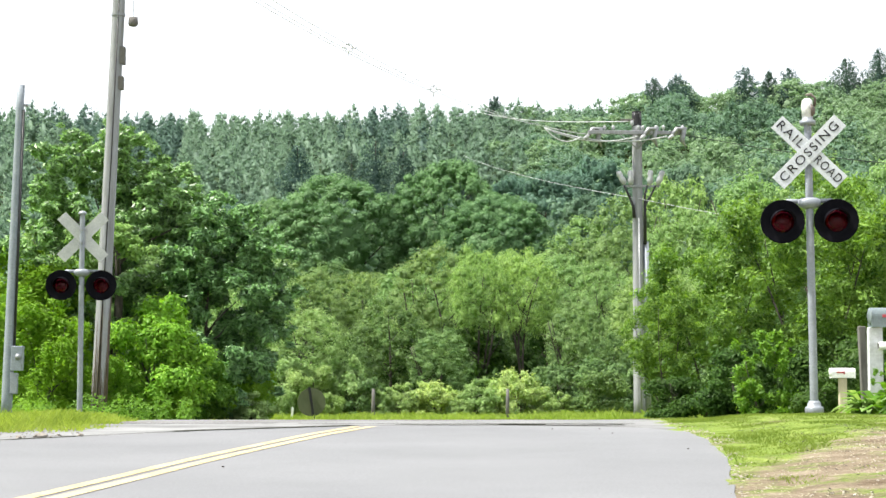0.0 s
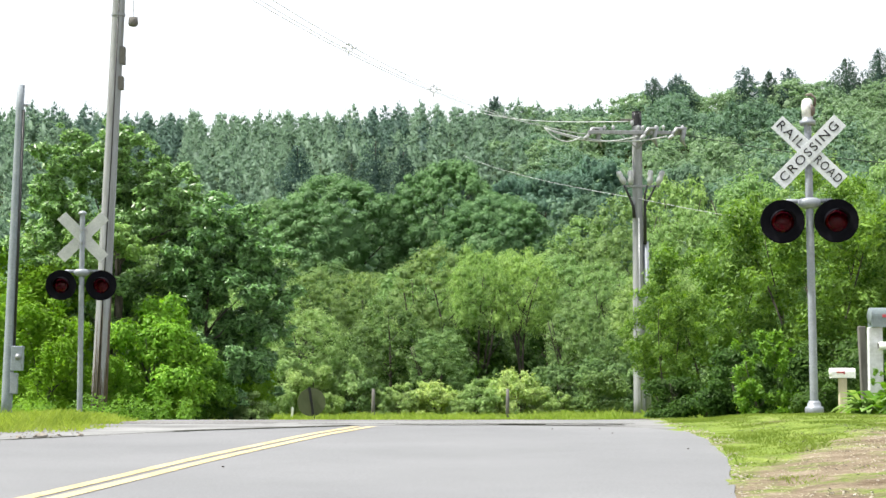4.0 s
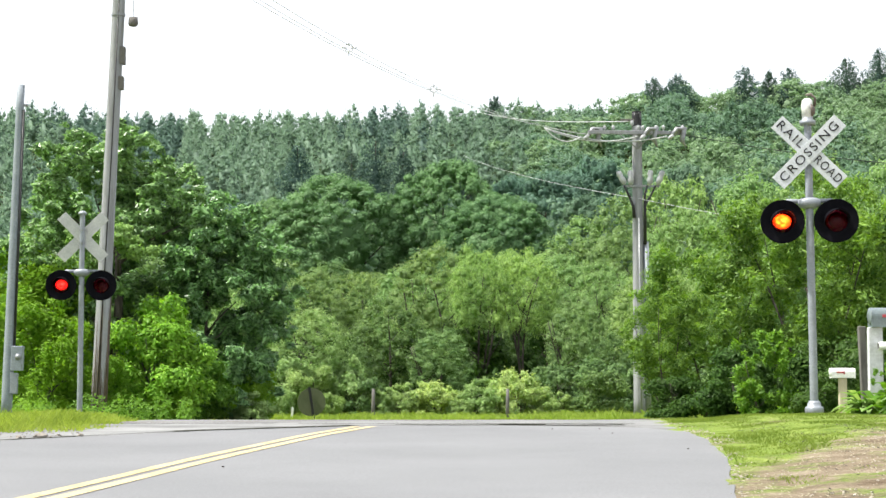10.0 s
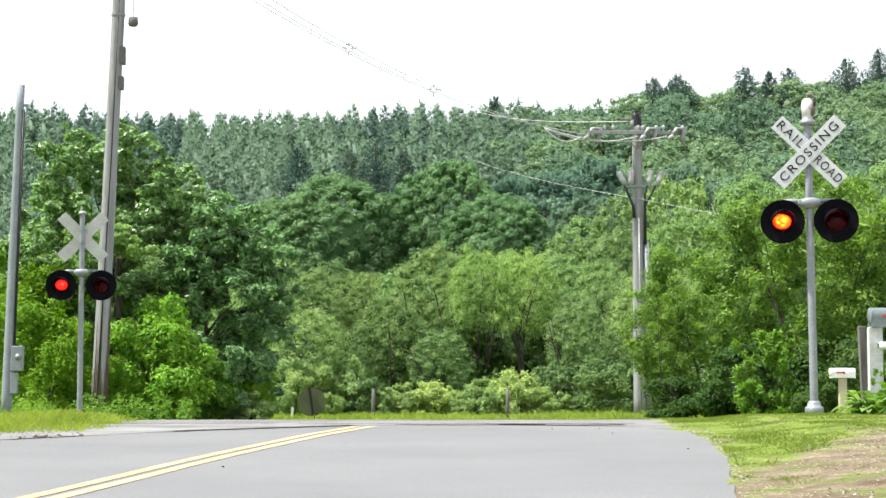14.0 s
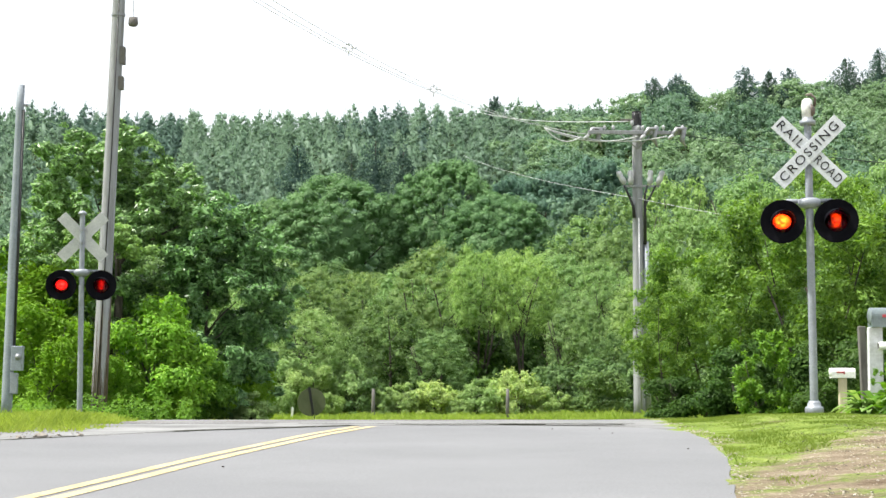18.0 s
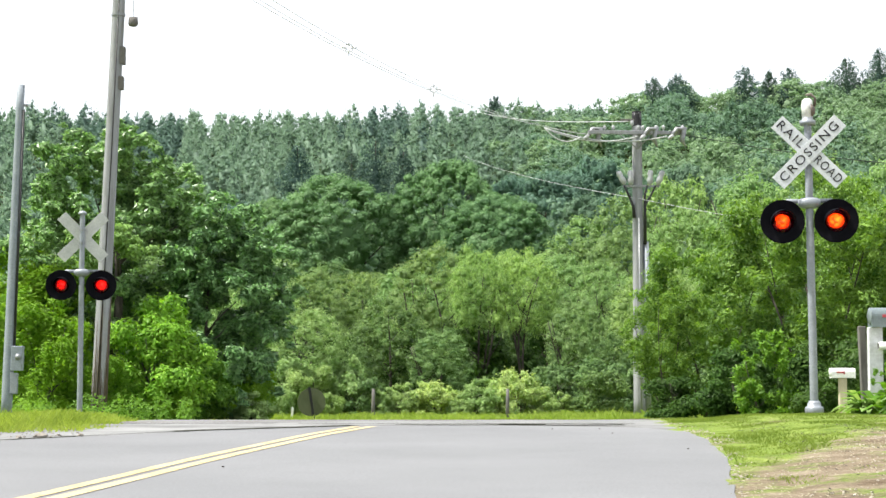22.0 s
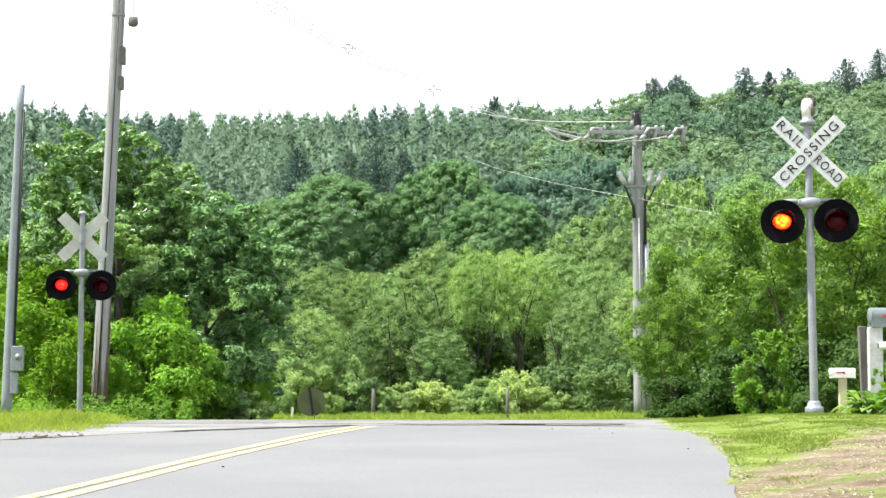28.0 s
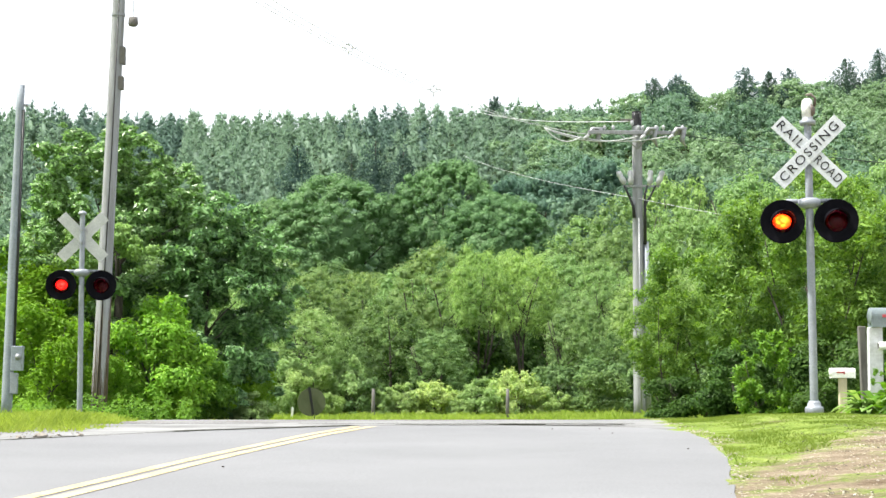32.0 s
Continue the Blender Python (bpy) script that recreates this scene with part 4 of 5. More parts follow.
tree("oak_tree", "dark glossy young oak leafy down to the ground", "tree", "roadside trees", base(-5.7, 41.5), lobed(YOUNG_LOBES, 28, R, 0.7), 40000, 0.18, OAK, 4.6, 0.08, 22, 4, 1.0, aspect=0.4, up=0.8, inner=0.3, ragged=0.6, fill=0.55, jitter=0.5, fine=2)
tree("shrub", "bright green leafy sumac shrub", "shrub", "roadside shrubs", base(-6.7, 38), crown_puffs(2.75, 2.1, 3.3, -0.4, 70, R, (0.08, 0.17), 0.9, True), 15000, 0.125, BRIGHT, 2.0, 0.03, 23, 5, 0.8, 3)
tree("sapling", "bright yellow-green sapling among darker leaves", "tree", "roadside shrubs", base(-8.05, 38.2), crown_puffs(2.3, 1.0, 1.7, 3.2, 34, R, (0.08, 0.15), 0.95), 4600, 0.13, LIVELY, 4.0, 0.04, 24, 5, 0.8)
shrub_a = tree("shrub", "dense yellow-green roadside shrub", "shrub", "roadside shrubs", base(-9.3, 36.8), crown_puffs(2.6, 1.8, 3.6, -0.5, 40, R, (0.1, 0.19), 0.85, True), 9500, 0.125, YELLOWISH, 2.2, 0.03, 25, 5, 0.7, 3, 0.45)
put(shrub_a, -10.6, 38.5, 1.1, 80)
put(shrub_a, -10.6, 41, 1.5, 200)
put(shrub_a, -5.2, 44, 0.6, 140)
put(shrub_a, -4.75, 41.0, 0.42, 240)
put(shrub_a, -12.3, 41, 1.5, 20)
put(shrub_a, -7.9, 36.9, 0.55, 250)
put(shrub_a, -8.9, 33.6, 0.33, 50)
put(shrub_a, -6.1, 37.4, 0.3, 150)
shrub_d = tree("shrub", "low dark undergrowth below the oaks", "shrub", "roadside shrubs", base(-7.9, 39.5), crown_puffs(2.2, 1.5, 1.9, -0.4, 22, R, (0.13, 0.24), 0.85, True), 6000, 0.13, SHRUB, 1.0, 0.02, 26, 4, 0.5, 3)
put(shrub_d, -6.0, 39.8, 1.1, 70)
put(shrub_d, -9.6, 38.6, 1.0, 170)

# willows and saplings behind the near signal
wp = crown_puffs(4.4, 3.2, 4.9, 0.75, 84, R, (0.055, 0.12), 0.95, True)
willow = tree("willow_tree", "light green feathery willow with several thin stems", "tree", "roadside trees", base(8.3, 36.5), wp, 20500, 0.168, WILLOW, 4.4, 0.04, 31, 4, 0.8, 4, 0.26, 0.3)
put(willow, 5.45, 38.5, 0.6, 130)
put(willow, 6.7, 40.5, 0.85, 30)
put(willow, 11.0, 38, 1.0, 70)
put(willow, 9.8, 41, 1.12, 310)
dark_willow = tree("willow_tree", "willow behind the mailboxes, its leaves coloured darker for shade", "tree", "roadside trees", base(13.2, 35.5), wp, 15000, 0.19, SHADED, 4.4, 0.04, 34, 4, 0.8, 4, 0.3, 0.3, fill=0.4, fine=1)
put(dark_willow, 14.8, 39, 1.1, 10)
shrub_b = tree("shrub", "undergrowth shrub coloured dark for shade", "shrub", "roadside shrubs", base(8.2, 31), crown_puffs(2.2, 1.5, 1.8, -0.4, 26, R, (0.12, 0.22), 0.85, True), 8000, 0.1, SHADELEAF, 1.0, 0.02, 32, 4, 0.5, 3)
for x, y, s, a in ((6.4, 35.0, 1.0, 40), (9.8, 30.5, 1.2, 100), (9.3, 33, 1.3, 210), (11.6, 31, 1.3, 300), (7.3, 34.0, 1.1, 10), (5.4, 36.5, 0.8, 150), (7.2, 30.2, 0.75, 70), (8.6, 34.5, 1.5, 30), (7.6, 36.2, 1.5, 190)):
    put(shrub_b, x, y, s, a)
shrub_c = tree("shrub", "bright green ferny sapling", "shrub", "roadside shrubs", base(6.55, 32.5), crown_puffs(1.5, 1.2, 2.1, -0.2, 52, R, (0.05, 0.11), 0.95, True), 4200, 0.14, FERN, 1.2, 0.02, 33, 5, 0.4, 2, 0.3)
put(shrub_c, 8.8, 29.5, 0.6, 200)
put(shrub_c, 6.55, 23.5, 0.42, 250)


def broad_plant(x, y, s, seed):
    """A clump of long arching striped leaves."""
    rng = np.random.default_rng(seed)
    p = thing("leafy_plant", base(x, y), "clump of long arching pale-edged leaves", "plant", "garden plants")
    bm = bmesh.new()
    for k in range(64):
        a, ln, lift = rng.uniform(0, 6.28), s * rng.uniform(0.5, 1.0), rng.uniform(0.35, 1.1)
        o = Vector((rng.normal(0, 0.1 * s), rng.normal(0, 0.1 * s), 0))
        d = Vector((math.cos(a), math.sin(a), 0))
        side = Vector((-d.y, d.x, 0)) * 0.075 * s
        prev = None
        for t, w in ((0, 0.4), (0.3, 1.0), (0.65, 1.1), (1.0, 0.05)):
            c = o + d * ln * t * 0.8 + Vector((0, 0, ln * (lift * t * 1.5 - 0.95 * t * t)))
            ring = [bm.verts.new(c - side * w), bm.verts.new(c + Vector((0, 0, -0.02 * w))), bm.verts.new(c + side * w)]
            if prev:
                bm.faces.new((prev[0], prev[1], ring[1], ring[0]))
                bm.faces.new((prev[1], prev[2], ring[2], ring[1]))
            prev = ring
    part("leaves", bm, PALE if seed % 2 else SHRUB, p)


for x, y, s, q in ((6.9, 23.2, 0.95, 1), (6.5, 23.3, 0.8, 2), (6.22, 23.5, 0.62, 3), (7.1, 24.3, 0.8, 4), (6.35, 24.0, 0.7, 5), (6.6, 22.9, 0.6, 6)):
    broad_plant(x, y, s, q)

# pale vine-covered hedge beyond the crossing
hedge = tree("vine_shrub", "low pale green shrub smothered in flowering vines", "shrub", "hedge shrubs", base(2.75, 57.2), crown_puffs(1.9, 1.6, 2.2, -0.5, 44, R, (0.09, 0.17), 0.9, True), 6500, 0.105, VINE, 0.9, 0.03, 41, 4, 0.5, 3, ragged=0.7, fill=0.5, fine=2)
for x, y, s, a, sz in ((-0.3, 57.2, 0.95, 100, 0.72), (3.55, 57.6, 0.5, 200, 0.6), (0.35, 58.2, 0.7, 15, 0.55), (2.0, 57.9, 0.6, 40, 0.75)):
    put(hedge, x, y, s, a, 0, sz)
low_hedge = tree("shrub", "low leafy green hedge shrub", "shrub", "hedge shrubs", base(1.35, 57.0), crown_puffs(1.8, 1.5, 1.9, -0.5, 36, R, (0.09, 0.18), 0.9, True), 5200, 0.11, PALE, 0.9, 0.03, 45, 4, 0.5, 3, ragged=0.6, fill=0.5, fine=2)
for x, y, s, a, sz in ((-1.5, 57.4, 0.9, 60, 0.8), (-2.2, 57.0, 0.7, 130, 0.75), (4.15, 56.8, 0.62, 200, 0.6), (0.6, 56.6, 0.6, 20, 0.55), (-1.0, 58.2, 1.0, 260, 0.85), (-3.5, 57.6, 1.0, 300, 1.5), (3.2, 58.4, 0.8, 80, 0.8)):
    put(low_hedge, x, y, s, a, 0, sz)
put(low_hedge, -4.75, 40.3, 0.6, 20, 0, 0.55)
dark_hedge = tree("shrub", "dark green hedge shrub", "shrub", "hedge shrubs", base(5.5, 57), crown_puffs(2.6, 2.0, 2.1, -0.4, 30, R, (0.08, 0.17), 0.92, True), 6000, 0.13, WOODDARK, 1.0, 0.03, 42, 4, 0.6, 3, ragged=0.7, fill=0.5, fine=1)
for x, y, s, a in ((-3.0, 57.2, 0.85, 50), (-8.4, 56, 1.2, 10), (4.3, 61, 1.1, 160), (6.4, 60, 1.3, 240), (8.6, 57, 1.3, 330), (-7.0, 58, 0.8, 200)):
    put(dark_hedge, x, y, s, a)
understorey = tree("shrub", "undergrowth at the wood's edge, coloured dark for its shade", "shrub", "hedge shrubs", base(1.0, 68), crown_puffs(4.0, 3.0, 3.8, -0.8, 30, R, (0.13, 0.24), 0.9, True), 2800, 0.28, SHADELEAF, 2.0, 0.06, 43, 4, 0.8, 3)
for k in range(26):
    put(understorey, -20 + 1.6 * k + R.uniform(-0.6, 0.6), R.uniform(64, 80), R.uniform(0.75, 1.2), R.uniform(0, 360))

pale_shrub = tree("shrub", "pale yellow-green shrub beyond the crossing", "shrub", "hedge shrubs", base(-6.0, 56.5), crown_puffs(2.6, 1.8, 3.0, -0.4, 34, R, (0.1, 0.19), 0.85, True), 7000, 0.13, PALE, 1.8, 0.03, 44, 5, 0.6, 3, 0.45)
for x, y, s, a in ((-4.8, 56.2, 0.85, 60), (-5.5, 55, 0.55, 100), (-4.0, 58, 0.9, 30), (-7.2, 56, 0.9, 220), (-3.9, 55.5, 0.4, 140)):
    put(pale_shrub, x, y, s, a)

# middle woods: single trees as width, height over the ground, kind
mids, far_mids = [], []
KINDS = ((MID, "leafy light green woodland tree", 70, (0.07, 0.13), 1, 2.2), (MID, "broad leafy green woodland tree", 90, (0.06, 0.12), 2, 1.2), (WOODDARK, "dark green woodland tree", 80, (0.06, 0.13), 1, 1.0),
         (PALE, "pale yellowish green woodland tree", 60, (0.07, 0.14), 2, 1.6), (AIRY, "grey-green airy woodland tree", 80, (0.06, 0.12), 3, 1.2), (LIVELY, "tall bright green tree on bare dark stems", 64, (0.08, 0.15), 3, 3.6))
for k, (mat, lab, count, size, stems, foot) in enumerate(KINDS):
    for row, y, n, leaf, foot in ((mids, 100, 8600, 0.155, foot), (far_mids, 128, 4400, 0.25, 0.4)):
        puffs, _ = dome_puffs(5.4, 5.4, 9.0 - foot, foot, count, R, size, -0.85)
        inside = crown_puffs(4.6, 4.6, 8.0 - foot, foot, 14, R, (0.08, 0.14), 0.7, True)
        row.append(tree("woodland_tree", lab, "tree", "woodland trees", base(-42 - 7 * k, y + 5 * k), [*puffs, *inside], n, leaf, mat, 7.4, 0.13, 50 + k, 6, 1.6, stems, inner=0.5, ragged=0.5, fill=0.5, jitter=0.3, fine=1))


def stand(rows):
    for x, y, w, h, k in rows:
        put((mids if y < 100 else far_mids)[k], x, y, w / 5.4, R.uniform(0, 360), -0.15, h / 9.6)


stand(((-5.0, 58.5, 2.9, 4.6, 3), (-7.2, 61, 3.2, 5.2, 0), (-3.4, 60, 1.6, 3.0, 2), (-2.1, 64, 3.3, 5.0, 2), (-0.1, 62, 2.5, 3.4, 4), (1.5, 68, 2.6, 7.2, 5), (3.5, 67, 2.8, 7.0, 5), (2.5, 73, 3.0, 6.8, 2),
       (5.3, 63, 2.5, 4.6, 4), (6.3, 61, 2.0, 3.4, 2), (7.0, 70, 3.0, 6.6, 0), (8.5, 64, 3.6, 6.4, 3), (11.5, 66, 4.0, 7.0, 0), (-0.4, 73, 4.0, 7.4, 4), (-9.6, 63, 3.6, 6.0, 1), (-12.5, 66, 4.0, 7.0, 2)))
stand(((-6.6, 84, 3.8, 6.2, 4), (-4.2, 87, 3.4, 5.6, 2), (-1.9, 83, 3.6, 6.5, 1), (1.2, 85, 3.0, 7.2, 5), (3.6, 88, 2.6, 7.4, 5), (4.8, 84, 3.0, 6.0, 1), (6.6, 88, 4.2, 7.2, 1), (9.4, 86, 4.0, 8.4, 4),
       (12.5, 85, 4.6, 9.8, 1), (16, 84, 4.8, 10.0, 1), (19.5, 86, 5.0, 10.8, 0), (-10.5, 85, 4.6, 8.2, 0), (-14, 88, 5.0, 9.0, 2), (-18, 86, 5.0, 9.2, 1), (23, 88, 5.2, 11.5, 1)))
stand(((-9.5, 106, 5.2, 6.2, 2), (-5.6, 108, 4.6, 6.2, 4), (-1.6, 106, 4.8, 6.2, 1), (1.6, 110, 3.4, 6.0, 2), (3.8, 107, 3.8, 6.8, 0), (5.6, 105, 4.6, 7.4, 1), (8.6, 110, 5.0, 8.2, 2), (12.2, 108, 5.4, 12.0, 4),
       (16.5, 112, 5.8, 13.5, 1), (21, 108, 6.0, 13.6, 1), (26, 112, 6.2, 14.8, 0), (31, 110, 6.2, 15, 1), (-14, 110, 5.6, 9.2, 1), (-20, 112, 6, 10, 0), (-26, 108, 6, 10, 1)))
stand(((-13.5, 130, 5.6, 6.2, 2), (-9.0, 133, 5.4, 5.8, 2), (-5.2, 128, 5.0, 5.2, 4), (-1.6, 132, 5.2, 5.6, 2), (1.8, 128, 4.6, 5.0, 4), (5.0, 131, 5.4, 6.2, 2), (8.4, 129, 5.4, 7.0, 1), (11.5, 133, 5.8, 9.0, 0)))
dome, hearts = dome_puffs(12.5, 11.5, 13.5, -0.6, 210, R, (0.045, 0.085), -0.7)
round_tree = tree("woodland_tree", "large round dark maple with domed crown", "tree", "woodland trees", base(-9.4, 150), dome, 27000, 0.27, DEEP, 9, 0.35, 61, 8, 4, inner=0.55, ragged=0.3, fill=0.62, jitter=0.32, fine=2, hearts=hearts)
put(round_tree, 0.2, 150, 0.92, 120, 0, 1.1)
put(round_tree, 4.9, 144, 0.86, 250, 0, 0.86)
put(round_tree, -15.8, 153, 0.7, 300, 0, 0.82)
# these dark HILLDARK crowns carry the shade at the hill's foot in their colour
dome, hearts = dome_puffs(9, 9, 14, -0.6, 120, R, (0.06, 0.11), -0.8)
shade_tree = tree("woodland_tree", "tall tree at the foot of the hill, coloured dark blue-green for shade", "tree", "woodland trees", base(11.6, 168), dome, 9000, 0.36, HILLDARK, 9, 0.3, 62, 6, 3, inner=0.6, ragged=0.35, fill=0.6, fine=2, hearts=hearts)
put(shade_tree, 16.5, 172, 0.95, 90, 0, 1.1)
put(shade_tree, 14.4, 160, 0.8, 200, 0, 0.8)
put(shade_tree, 7.6, 176, 0.8, 20, 0, 0.95)
put(shade_tree, 21.0, 170, 0.85, 140, 0, 0.95)
put(shade_tree, 26.5, 178, 0.9, 310, 0, 1.0)


# ---- far woods ----
def far_woods(name, label, spots, kind_of, mat, n, leaf, seed):
    rng = np.random.default_rng(seed)
    cores, pieces = [], []
    for x, y in spots:
        o = np.array([x, y, gz(x, y) - 0.3])
        if kind_of == "pine":
            h = rng.uniform(6.6, 9.4)
            puffs = [(0, 0, h * 0.86, h * 0.05, h * 0.05, h * 0.13)]
            for k in range(11):
                f, a = 0.3 + 0.54 * k / 10, k * 2.4 + rng.uniform(-0.5, 0.5)
                w = h * 0.25 * (1 - f) ** 0.75 * rng.uniform(0.55, 1.1)
                q = h * (0.155 - 0.13 * (f - 0.3)) * rng.uniform(0.75, 1.2)
                puffs.append((math.cos(a) * w, math.sin(a) * w, h * f, q, q, q * 0.95))
            M, MQ = leaf_masses([*puffs, (0, 0, h * 0.36, h * 0.22, h * 0.22, h * 0.72)], rng, 0.55, 0.12, 1)
            P, N = puff_points(puffs, n, rng, 0.45, 0.9, 0.6)
            L = leaf_quads(P, np.cross(N, rng.normal(0, 1, N.shape)) + 0.5 * N, leaf, rng, 0.36, 0.06, 0.2, N)
        else:
            h, w = rng.uniform(6.5, 11.5), rng.uniform(6, 9.5)
            h *= 1 - 0.3 * float(sstep(230, 280, y) * (1 - 0.7 * sstep(0.1, 0.13, x / y)))    # lower growth along the crest
            puffs, hearts = dome_puffs(w, w, h, -0.3, 30, rng, (0.09, 0.2))
            M, MQ = leaf_masses([*puffs, *hearts], rng, 0.44, 0.2, 1)
            P, N = puff_points(puffs, n, rng, 0.4, 0.35, 0.6)
            L = leaf_quads(P, N, leaf * (0.4 + 0.0014 * y), rng, 0.6, 0.08, 0.45)
        cores.append((M + o, MQ))
        pieces.append((L + o, quads_for(L)))
    smooth = sum(len(q) for _, q in cores)
    V, Q = joined(*cores, *pieces)
    tagged(new(name, raw_mesh(name, V, Q, mat, smooth)), label, "woods", kind="stuff")


def spots_on(seed, y0, y1, gap, keep):
    rng = np.random.default_rng(seed)
    out = []
    y = y0
    while y < y1:
        half = y * 0.285 + 4
        x = -half + rng.uniform(0, gap)
        while x < half:
            px, py = x + rng.uniform(-0.35, 0.35) * gap, y + rng.uniform(-0.4, 0.4) * gap
            if keep(px / py, py):
                out.append((px, py))
            x += gap
        y += gap * 1.25
    return out


def patchy(x, y):
    return noise.noise((x * 0.045, y * 0.035, 5.0)) + 0.5 * noise.noise((x * 0.3, y * 0.3, 9.0))


PINES = spots_on(71, 185, 335, 4.3, lambda a, y: a < 0.03 + 0.03 * math.sin(y * 0.1) or y > 280 and a < 0.1)
far_woods("pine_woods", "far hillside of pale blue-green pines, haze mixed into the colour", [p for p in PINES if patchy(*p) < 0.25], "pine", PINE, 300, 0.62, 72)
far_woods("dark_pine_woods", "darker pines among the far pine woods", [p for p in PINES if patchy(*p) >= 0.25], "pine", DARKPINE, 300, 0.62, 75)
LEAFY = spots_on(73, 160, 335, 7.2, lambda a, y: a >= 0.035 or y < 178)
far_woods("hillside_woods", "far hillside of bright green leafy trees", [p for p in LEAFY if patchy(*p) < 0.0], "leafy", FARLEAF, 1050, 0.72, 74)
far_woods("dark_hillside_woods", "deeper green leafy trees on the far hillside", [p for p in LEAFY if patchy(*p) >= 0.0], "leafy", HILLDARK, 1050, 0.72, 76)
# single tall pines standing out of the skyline
pine_rng = np.random.default_rng(91)
for x, y, h, w in ((56.4, 296, 11.5, 8), (62.0, 301, 9.5, 5), (40, 300, 9, 7), (44.3, 300, 9.5, 8), (65.7, 300, 9.5, 7), (82.8, 300, 11.5, 8), (76.5, 300, 10, 8), (9.9, 300, 8.0, 5), (-22, 240, 12, 8), (-9.6, 226, 15, 9.5), (-5.6, 224, 13.5, 7), (-13.2, 229, 13, 8), (2.4, 230, 11.5, 6)):
    t = thing("pine_tree", base(x, y), "tall dark pine standing above the woods", "tree", "skyline pines")
    part("trunk", cone(bmesh.new(), 0.25, 0.06, h, pose(0, 0, h / 2), 8), BARK, t)
    puffs = []
    for k in range(44):
        f, a = (k + 0.5) / 44, k * 2.4
        rad = w / 2 * (1 - f) ** 0.45 * pine_rng.uniform(0.3, 1.0)
        puffs.append((math.cos(a) * rad, math.sin(a) * rad, h * (0.25 + 0.74 * f), w * 0.22 * (1.2 - f), w * 0.22 * (1.2 - f), 1.0))
    P, N = puff_points(puffs, 3600, pine_rng, 0.6)
    V = leaf_quads(P, N, 0.45, pine_rng, 0.4)
    V, Q = joined((V, quads_for(V)), pine_core(h, w * 0.14, pine_rng))
    part("crown", raw_mesh("crown", V, Q, FIR), FIR, t)


def undergrowth():
    rng = np.random.default_rng(95)
    n = 40000
    y = rng.uniform(66, 190, n)
    x = y * rng.uniform(-0.31, 0.31, n)
    P = np.stack([x, y, ground_z(x, y) + rng.uniform(0.0, 1.0, n) ** 2 * 1.6], 1)
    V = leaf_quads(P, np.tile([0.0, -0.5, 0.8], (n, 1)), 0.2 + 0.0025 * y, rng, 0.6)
    tagged(new("undergrowth", raw_mesh("undergrowth", V, quads_for(V), SHADELEAF)), "leafy undergrowth on the woodland floor, coloured dark for shade", "undergrowth", kind="stuff")


undergrowth()


# ---- grass ----
def grass(name, label, spots, h, seed, mat, wide=0.008):
    rng = np.random.default_rng(seed)
    S = np.asarray(spots)
    n = len(S)
    Z = ground_z(S[:, 0], S[:, 1])
    a = rng.uniform(0, 6.283, n)
    D = np.stack([np.cos(a), np.sin(a), np.zeros(n)], 1)
    H = h * rng.uniform(0.4, 1.3, n) * np.array([0.95 + 0.9 * noise.noise((a * 1.1, b * 0.8, 2.0)) for a, b in S])
    lean = rng.normal(0, 0.35, (n, 2))
    P = np.stack([S[:, 0], S[:, 1], Z - 0.02], 1)
    w = wide * (0.5 + rng.uniform(0, 1, n))
    mid = P + np.stack([lean[:, 0] * H * 0.3, lean[:, 1] * H * 0.3, H * 0.6], 1)
    tip = P + np.stack([lean[:, 0] * H, lean[:, 1] * H, H], 1)
    V = np.stack([P + D * w[:, None], mid, tip, P - D * w[:, None]], 1).reshape(-1, 3)
    V = V.reshape(-1, 4, 3)
    V[:, 1] += D * w[:, None] * 0.8
    V = V.reshape(-1, 3)
    tagged(new(name, raw_mesh(name, V, quads_for(V), mat)), label, "grass", kind="stuff")


def verge_spots(n, x0, x1, y0, y1, seed, keep):
    rng = np.random.default_rng(seed)
    out = []
    while len(out) < n:
        x, y = rng.uniform(x0, x1), rng.uniform(y0, y1)
        if keep(x, y, noise.noise((x * 0.8, y * 0.5, 0))):
            out.append((x, y))
    return out


def on_dirt(x, y, q):
    return y - 2.05 * x + 1.6 * q < 7.2


grass("verge_grass", "short uneven grass on the verge", verge_spots(76000, 1.5, 8, 8.6, 29, 81, lambda x, y, q: x > float(road_right(y)) + 0.03 and x < 0.29 * y + 0.2 and (not on_dirt(x, y, q) or q > 0.28) and noise.noise((x * 2.2, y * 2.2, 7)) > -0.35), 0.036, 82, GRASS, 0.0035)
grass("tall_grass", "tall yellow-green grass beside the crossing", verge_spots(64000, -11, -3.2, 17.9, 34, 83, lambda x, y, q: x < float(np.interp(y, [17.9, 18.4, 19.5, 21, 24, 34], [-5.4, -4.3, -4.0, -4.1, -4.7, -7.4])) + 0.35 * q), 0.13, 84, TALLGRASS, 0.0035)


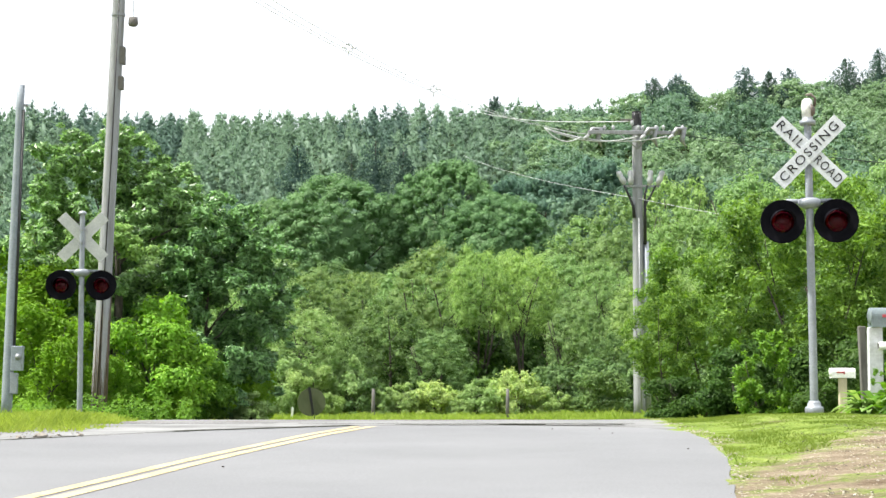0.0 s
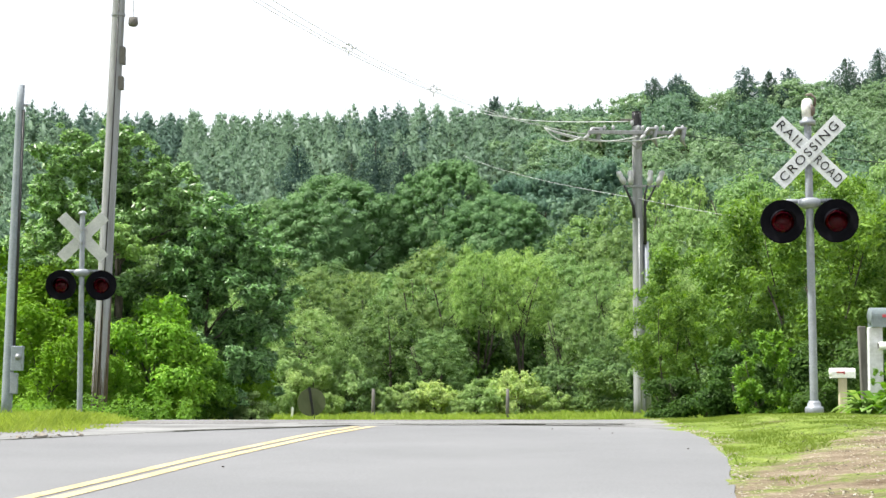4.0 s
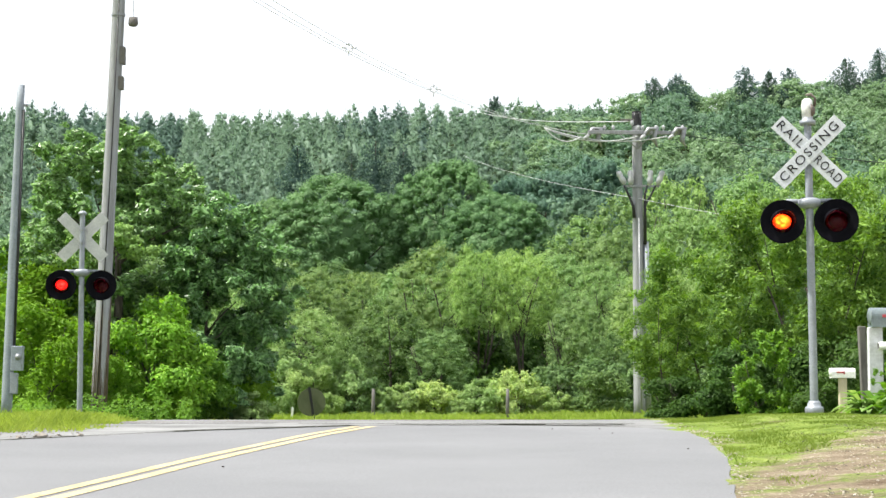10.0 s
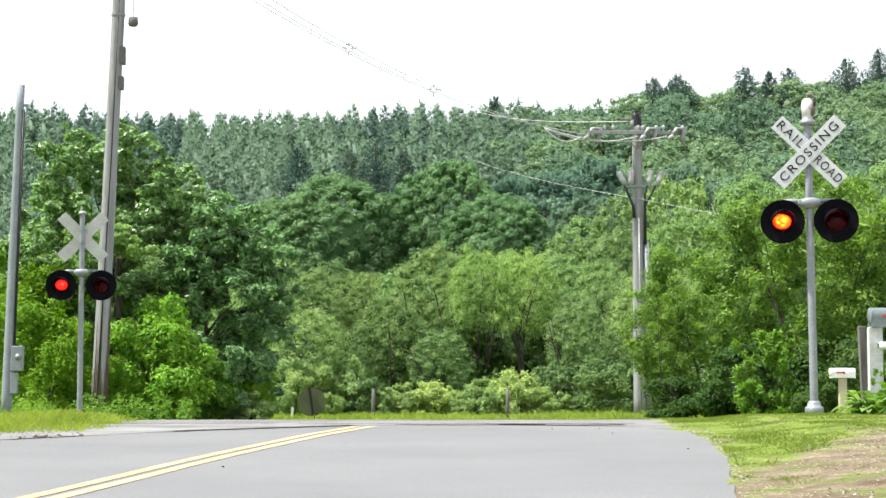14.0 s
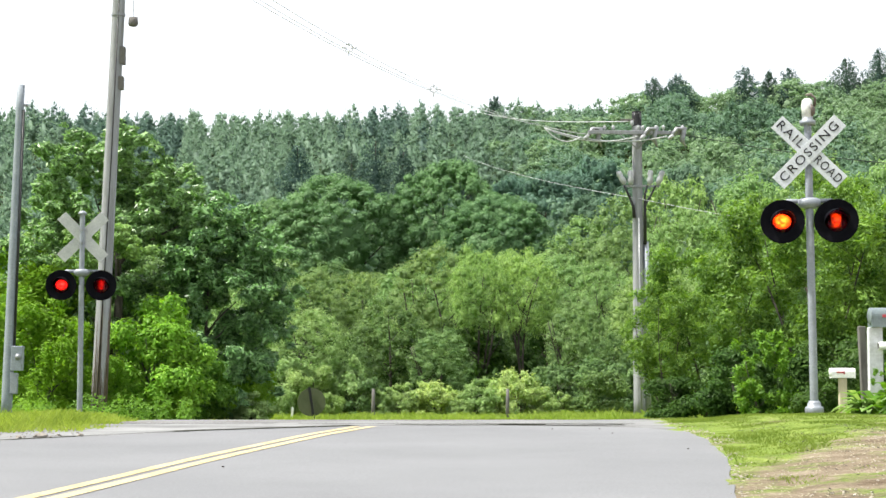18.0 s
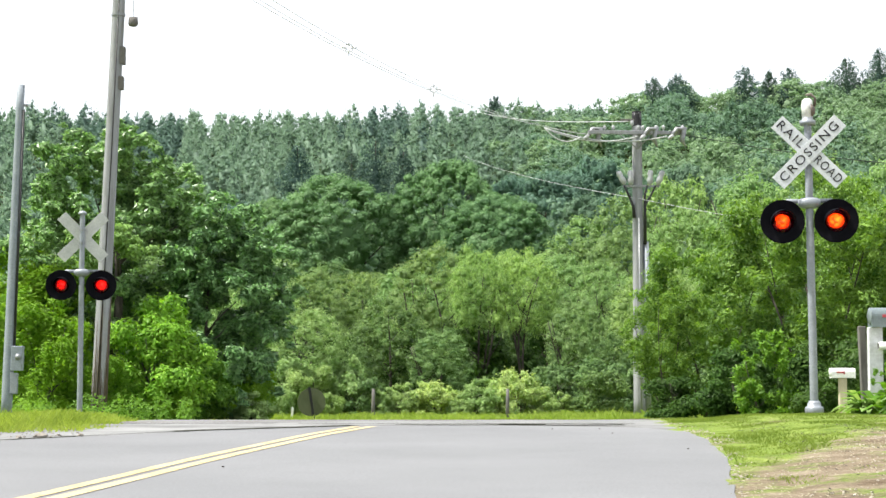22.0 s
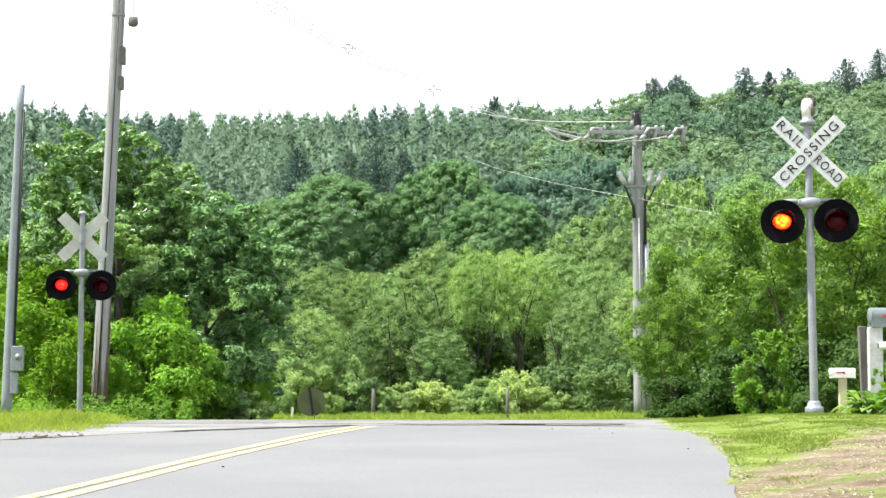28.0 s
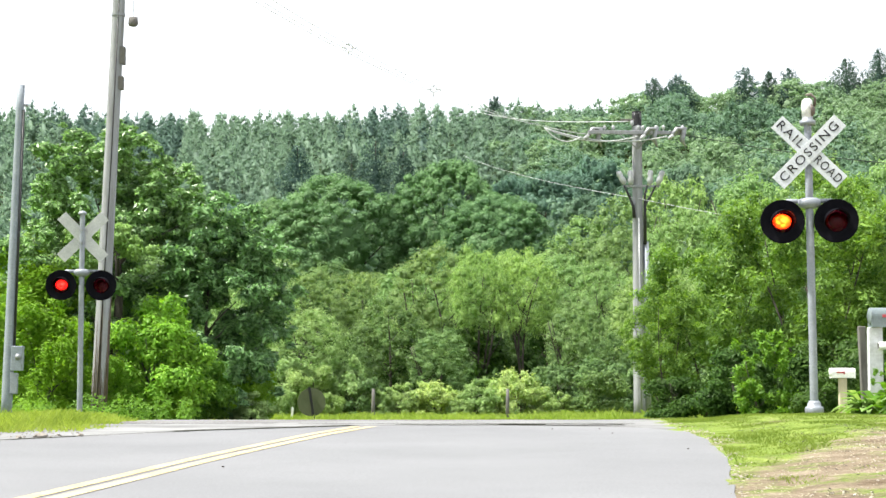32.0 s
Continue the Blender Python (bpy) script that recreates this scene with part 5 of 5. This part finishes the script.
def low_weeds(name, label, n, x0, x1, y0, y1, h, leaf, mat, seed):
    """Ragged low leafy growth, taller and lower in patches."""
    rng = np.random.default_rng(seed)
    x, y = rng.uniform(x0, x1, n), rng.uniform(y0, y1, n)
    q = np.array([noise.noise((a * 1.5, b * 1.1, 3.0)) for a, b in zip(x, y)])
    keep = q > 0.5 * (x - x0) / (x1 - x0) - 0.2
    x, y, q = x[keep], y[keep], q[keep]
    P = np.stack([x, y, ground_z(x, y) + rng.uniform(0, 1, len(x)) * h * np.clip(0.5 + q * 1.6, 0.15, 1.4)], 1)
    V = leaf_quads(P, np.tile([0.0, -0.4, 0.8], (len(x), 1)), leaf, rng, 0.35)
    tagged(new(name, raw_mesh(name, V, quads_for(V), mat)), label, "weeds", kind="stuff")


low_weeds("pole_weeds", "ragged yellow-green weeds round the foot of the poles", 7000, -9.6, -7.3, 29.0, 34, 0.5, 0.075, YELLOWISH, 101)
low_weeds("fringe_weeds", "ragged leafy weeds at the foot of the shrubs", 15000, -9.6, -5.6, 33.5, 37.5, 0.45, 0.08, SHRUB, 99)
grass("far_grass", "bright grass strip beyond the crossing", verge_spots(30000, -9, 9, 46, 58, 85, lambda x, y, q: True), 0.19, 86, TALLGRASS, 0.012)


def road_top(x, y):
    return float(np.interp(y, [20.6, 24, 30, 52], [0, -0.1, -0.3, -1.2])) + 0.024


def pebbles(name, label, spots, size, seed, height=gz, mat=None):
    rng = np.random.default_rng(seed)
    V, Q = [], []
    for x, y in spots:
        s = size * rng.uniform(0.4, 1.5)
        z = height(x, y)
        c = len(V)
        for dz, k in ((-0.3, 1.0), (0.45, 0.75)):
            for a in range(4):
                th = a * 1.571 + rng.uniform(-0.4, 0.4)
                V.append((x + math.cos(th) * s * k, y + math.sin(th) * s * k, z + dz * s))
        for a in range(4):
            b = (a + 1) % 4
            Q.append((c + a, c + b, c + 4 + b, c + 4 + a))
        Q.append((c + 4, c + 5, c + 6, c + 7))
    tagged(new(name, flat(raw_mesh(name, V, Q, mat or STONE))), label, "gravel", kind="stuff")


STRAW = mottled("dry_straw", (0.26, 0.23, 0.16), (0.46, 0.42, 0.31), 30, 0.9, gloss=0.05)


def litter_flecks(name, label, n, x0, x1, y0, y1, size, mat, seed, keep):
    S = np.array(verge_spots(n, x0, x1, y0, y1, seed, keep))
    rng = np.random.default_rng(seed + 1)
    P = np.stack([S[:, 0], S[:, 1], ground_z(S[:, 0], S[:, 1]) + 0.012], 1)
    V = leaf_quads(P, np.tile([0.0, -0.15, 1.0], (len(S), 1)), size, rng, 0.35, 0.12, 0.3)
    tagged(new(name, raw_mesh(name, V, quads_for(V), mat)), label, "litter", kind="stuff")


litter_flecks("dry_straw", "pale dry straw and leaf scraps on the worn verge", 750, 1.6, 5.5, 8.5, 18, 0.024, STRAW, 61, lambda x, y, q: float(road_right(y)) - 0.04 < x < 0.29 * y + 0.2 and (on_dirt(x, y, q + 0.1) or x < float(road_right(y)) + 0.15) and noise.noise((x * 1.8, y * 1.1, 4)) > -0.1)
litter_flecks("dead_leaves", "brown dead leaves and bark scraps on the dirt", 260, 1.8, 6.5, 8.5, 18, 0.03, BARK, 63, lambda x, y, q: float(road_right(y)) + 0.5 < x < 0.29 * y + 0.2 and noise.noise((x * 1.3, y * 0.9, 8)) > 0.1)
pebbles("verge_gravel", "loose pale gravel on the worn verge", verge_spots(700, 1.7, 7, 8.5, 20, 87, lambda x, y, q: float(road_right(y)) + 0.02 < x < 0.29 * y + 0.2 and (on_dirt(x, y, q) or x < float(road_right(y)) + 0.25)), 0.008, 88, mat=PALESTONE)
pebbles("crossing_gravel", "pale gravel and stones beside the crossing", verge_spots(700, -8.5, -3.6, 17, 21.5, 89, lambda x, y, q: y > float(seam(x)) + 0.2 and x < -4.2 + 0.6 * q), 0.016, 90, lambda x, y: max(gz(x, y), road_top(x, y) - 0.012 if x > float(road_left(y)) else -9))


pebbles("shoulder_gravel", "pale gravel shoulder at the pavement edge", verge_spots(420, 1.8, 3.6, 11, 23, 96, lambda x, y, q: -0.03 < x - float(road_right(y)) < 0.05 + 0.02 * max(0.0, y - 12) + 0.25 * q), 0.01, 97, mat=PALESTONE)
pebbles("road_litter", "scattered twigs and crumbs on the asphalt", verge_spots(7, -4, 2.6, 9, 19, 92, lambda x, y, q: x < float(road_right(y)) - 0.1 and (x > 0.6 or q > 0.3)), 0.008, 93, road_top, BARK)


# ---- what moves ----
SWAYING = [c for o in list(bpy.data.objects) if o.name.split(".")[0] in ("oak_tree", "willow_tree", "sapling") for c in o.children if c.name.startswith("crown")]


def motions():
    # leafy crowns stir in a light wind
    rng = np.random.default_rng(5)
    for crown in SWAYING:
        a, b, w = rng.uniform(0, 6.28), rng.uniform(0, 6.28), rng.uniform(1.5, 2.1)
        walk(crown, [(t, pose(0, 0, 0, 0.35 * math.sin(w * t + a), 0.45 * math.sin(w * 0.83 * t + b), 0)) for t in np.linspace(0, 32, 41)])
    # the lamps on each mast flash in turn: each added shutter turns its clear side to the lens and away again, in place
    # of switching
    half, first = 0.6832, 7.70
    changes = [first + half * k for k in range(36)]
    for lamps in (near_lamps, far_lamps):
        for k, pair in enumerate(lamps):
            turn = [(0.0, 180.0), (6.72, 180.0)]
            ang = 180.0
            if k == 0:
                turn += [(6.76, 250.0), (6.84, 300.0), (6.92, 360.0)]
                ang = 360.0
            for c in changes:
                if ang % 360 == 0:
                    turn += [(c - 0.14, ang), (c - 0.05, ang + 70), (c + 0.06, ang + 106), (c + 0.17, ang + 180)]
                else:
                    turn += [(c - 0.15, ang), (c - 0.075, ang + 74), (c + 0.02, ang + 115), (c + 0.11, ang + 180)]
                ang += 180.0
            turn = [r for r in turn if r[0] < 31.98]
            turn.append((32.0, turn[-1][1]))
            for way, shell in zip((1, -1), pair):
                walk(shell, [(t, pose(0, 0.13, 0, 0, 0, way * a)) for t, a in turn])


motions()
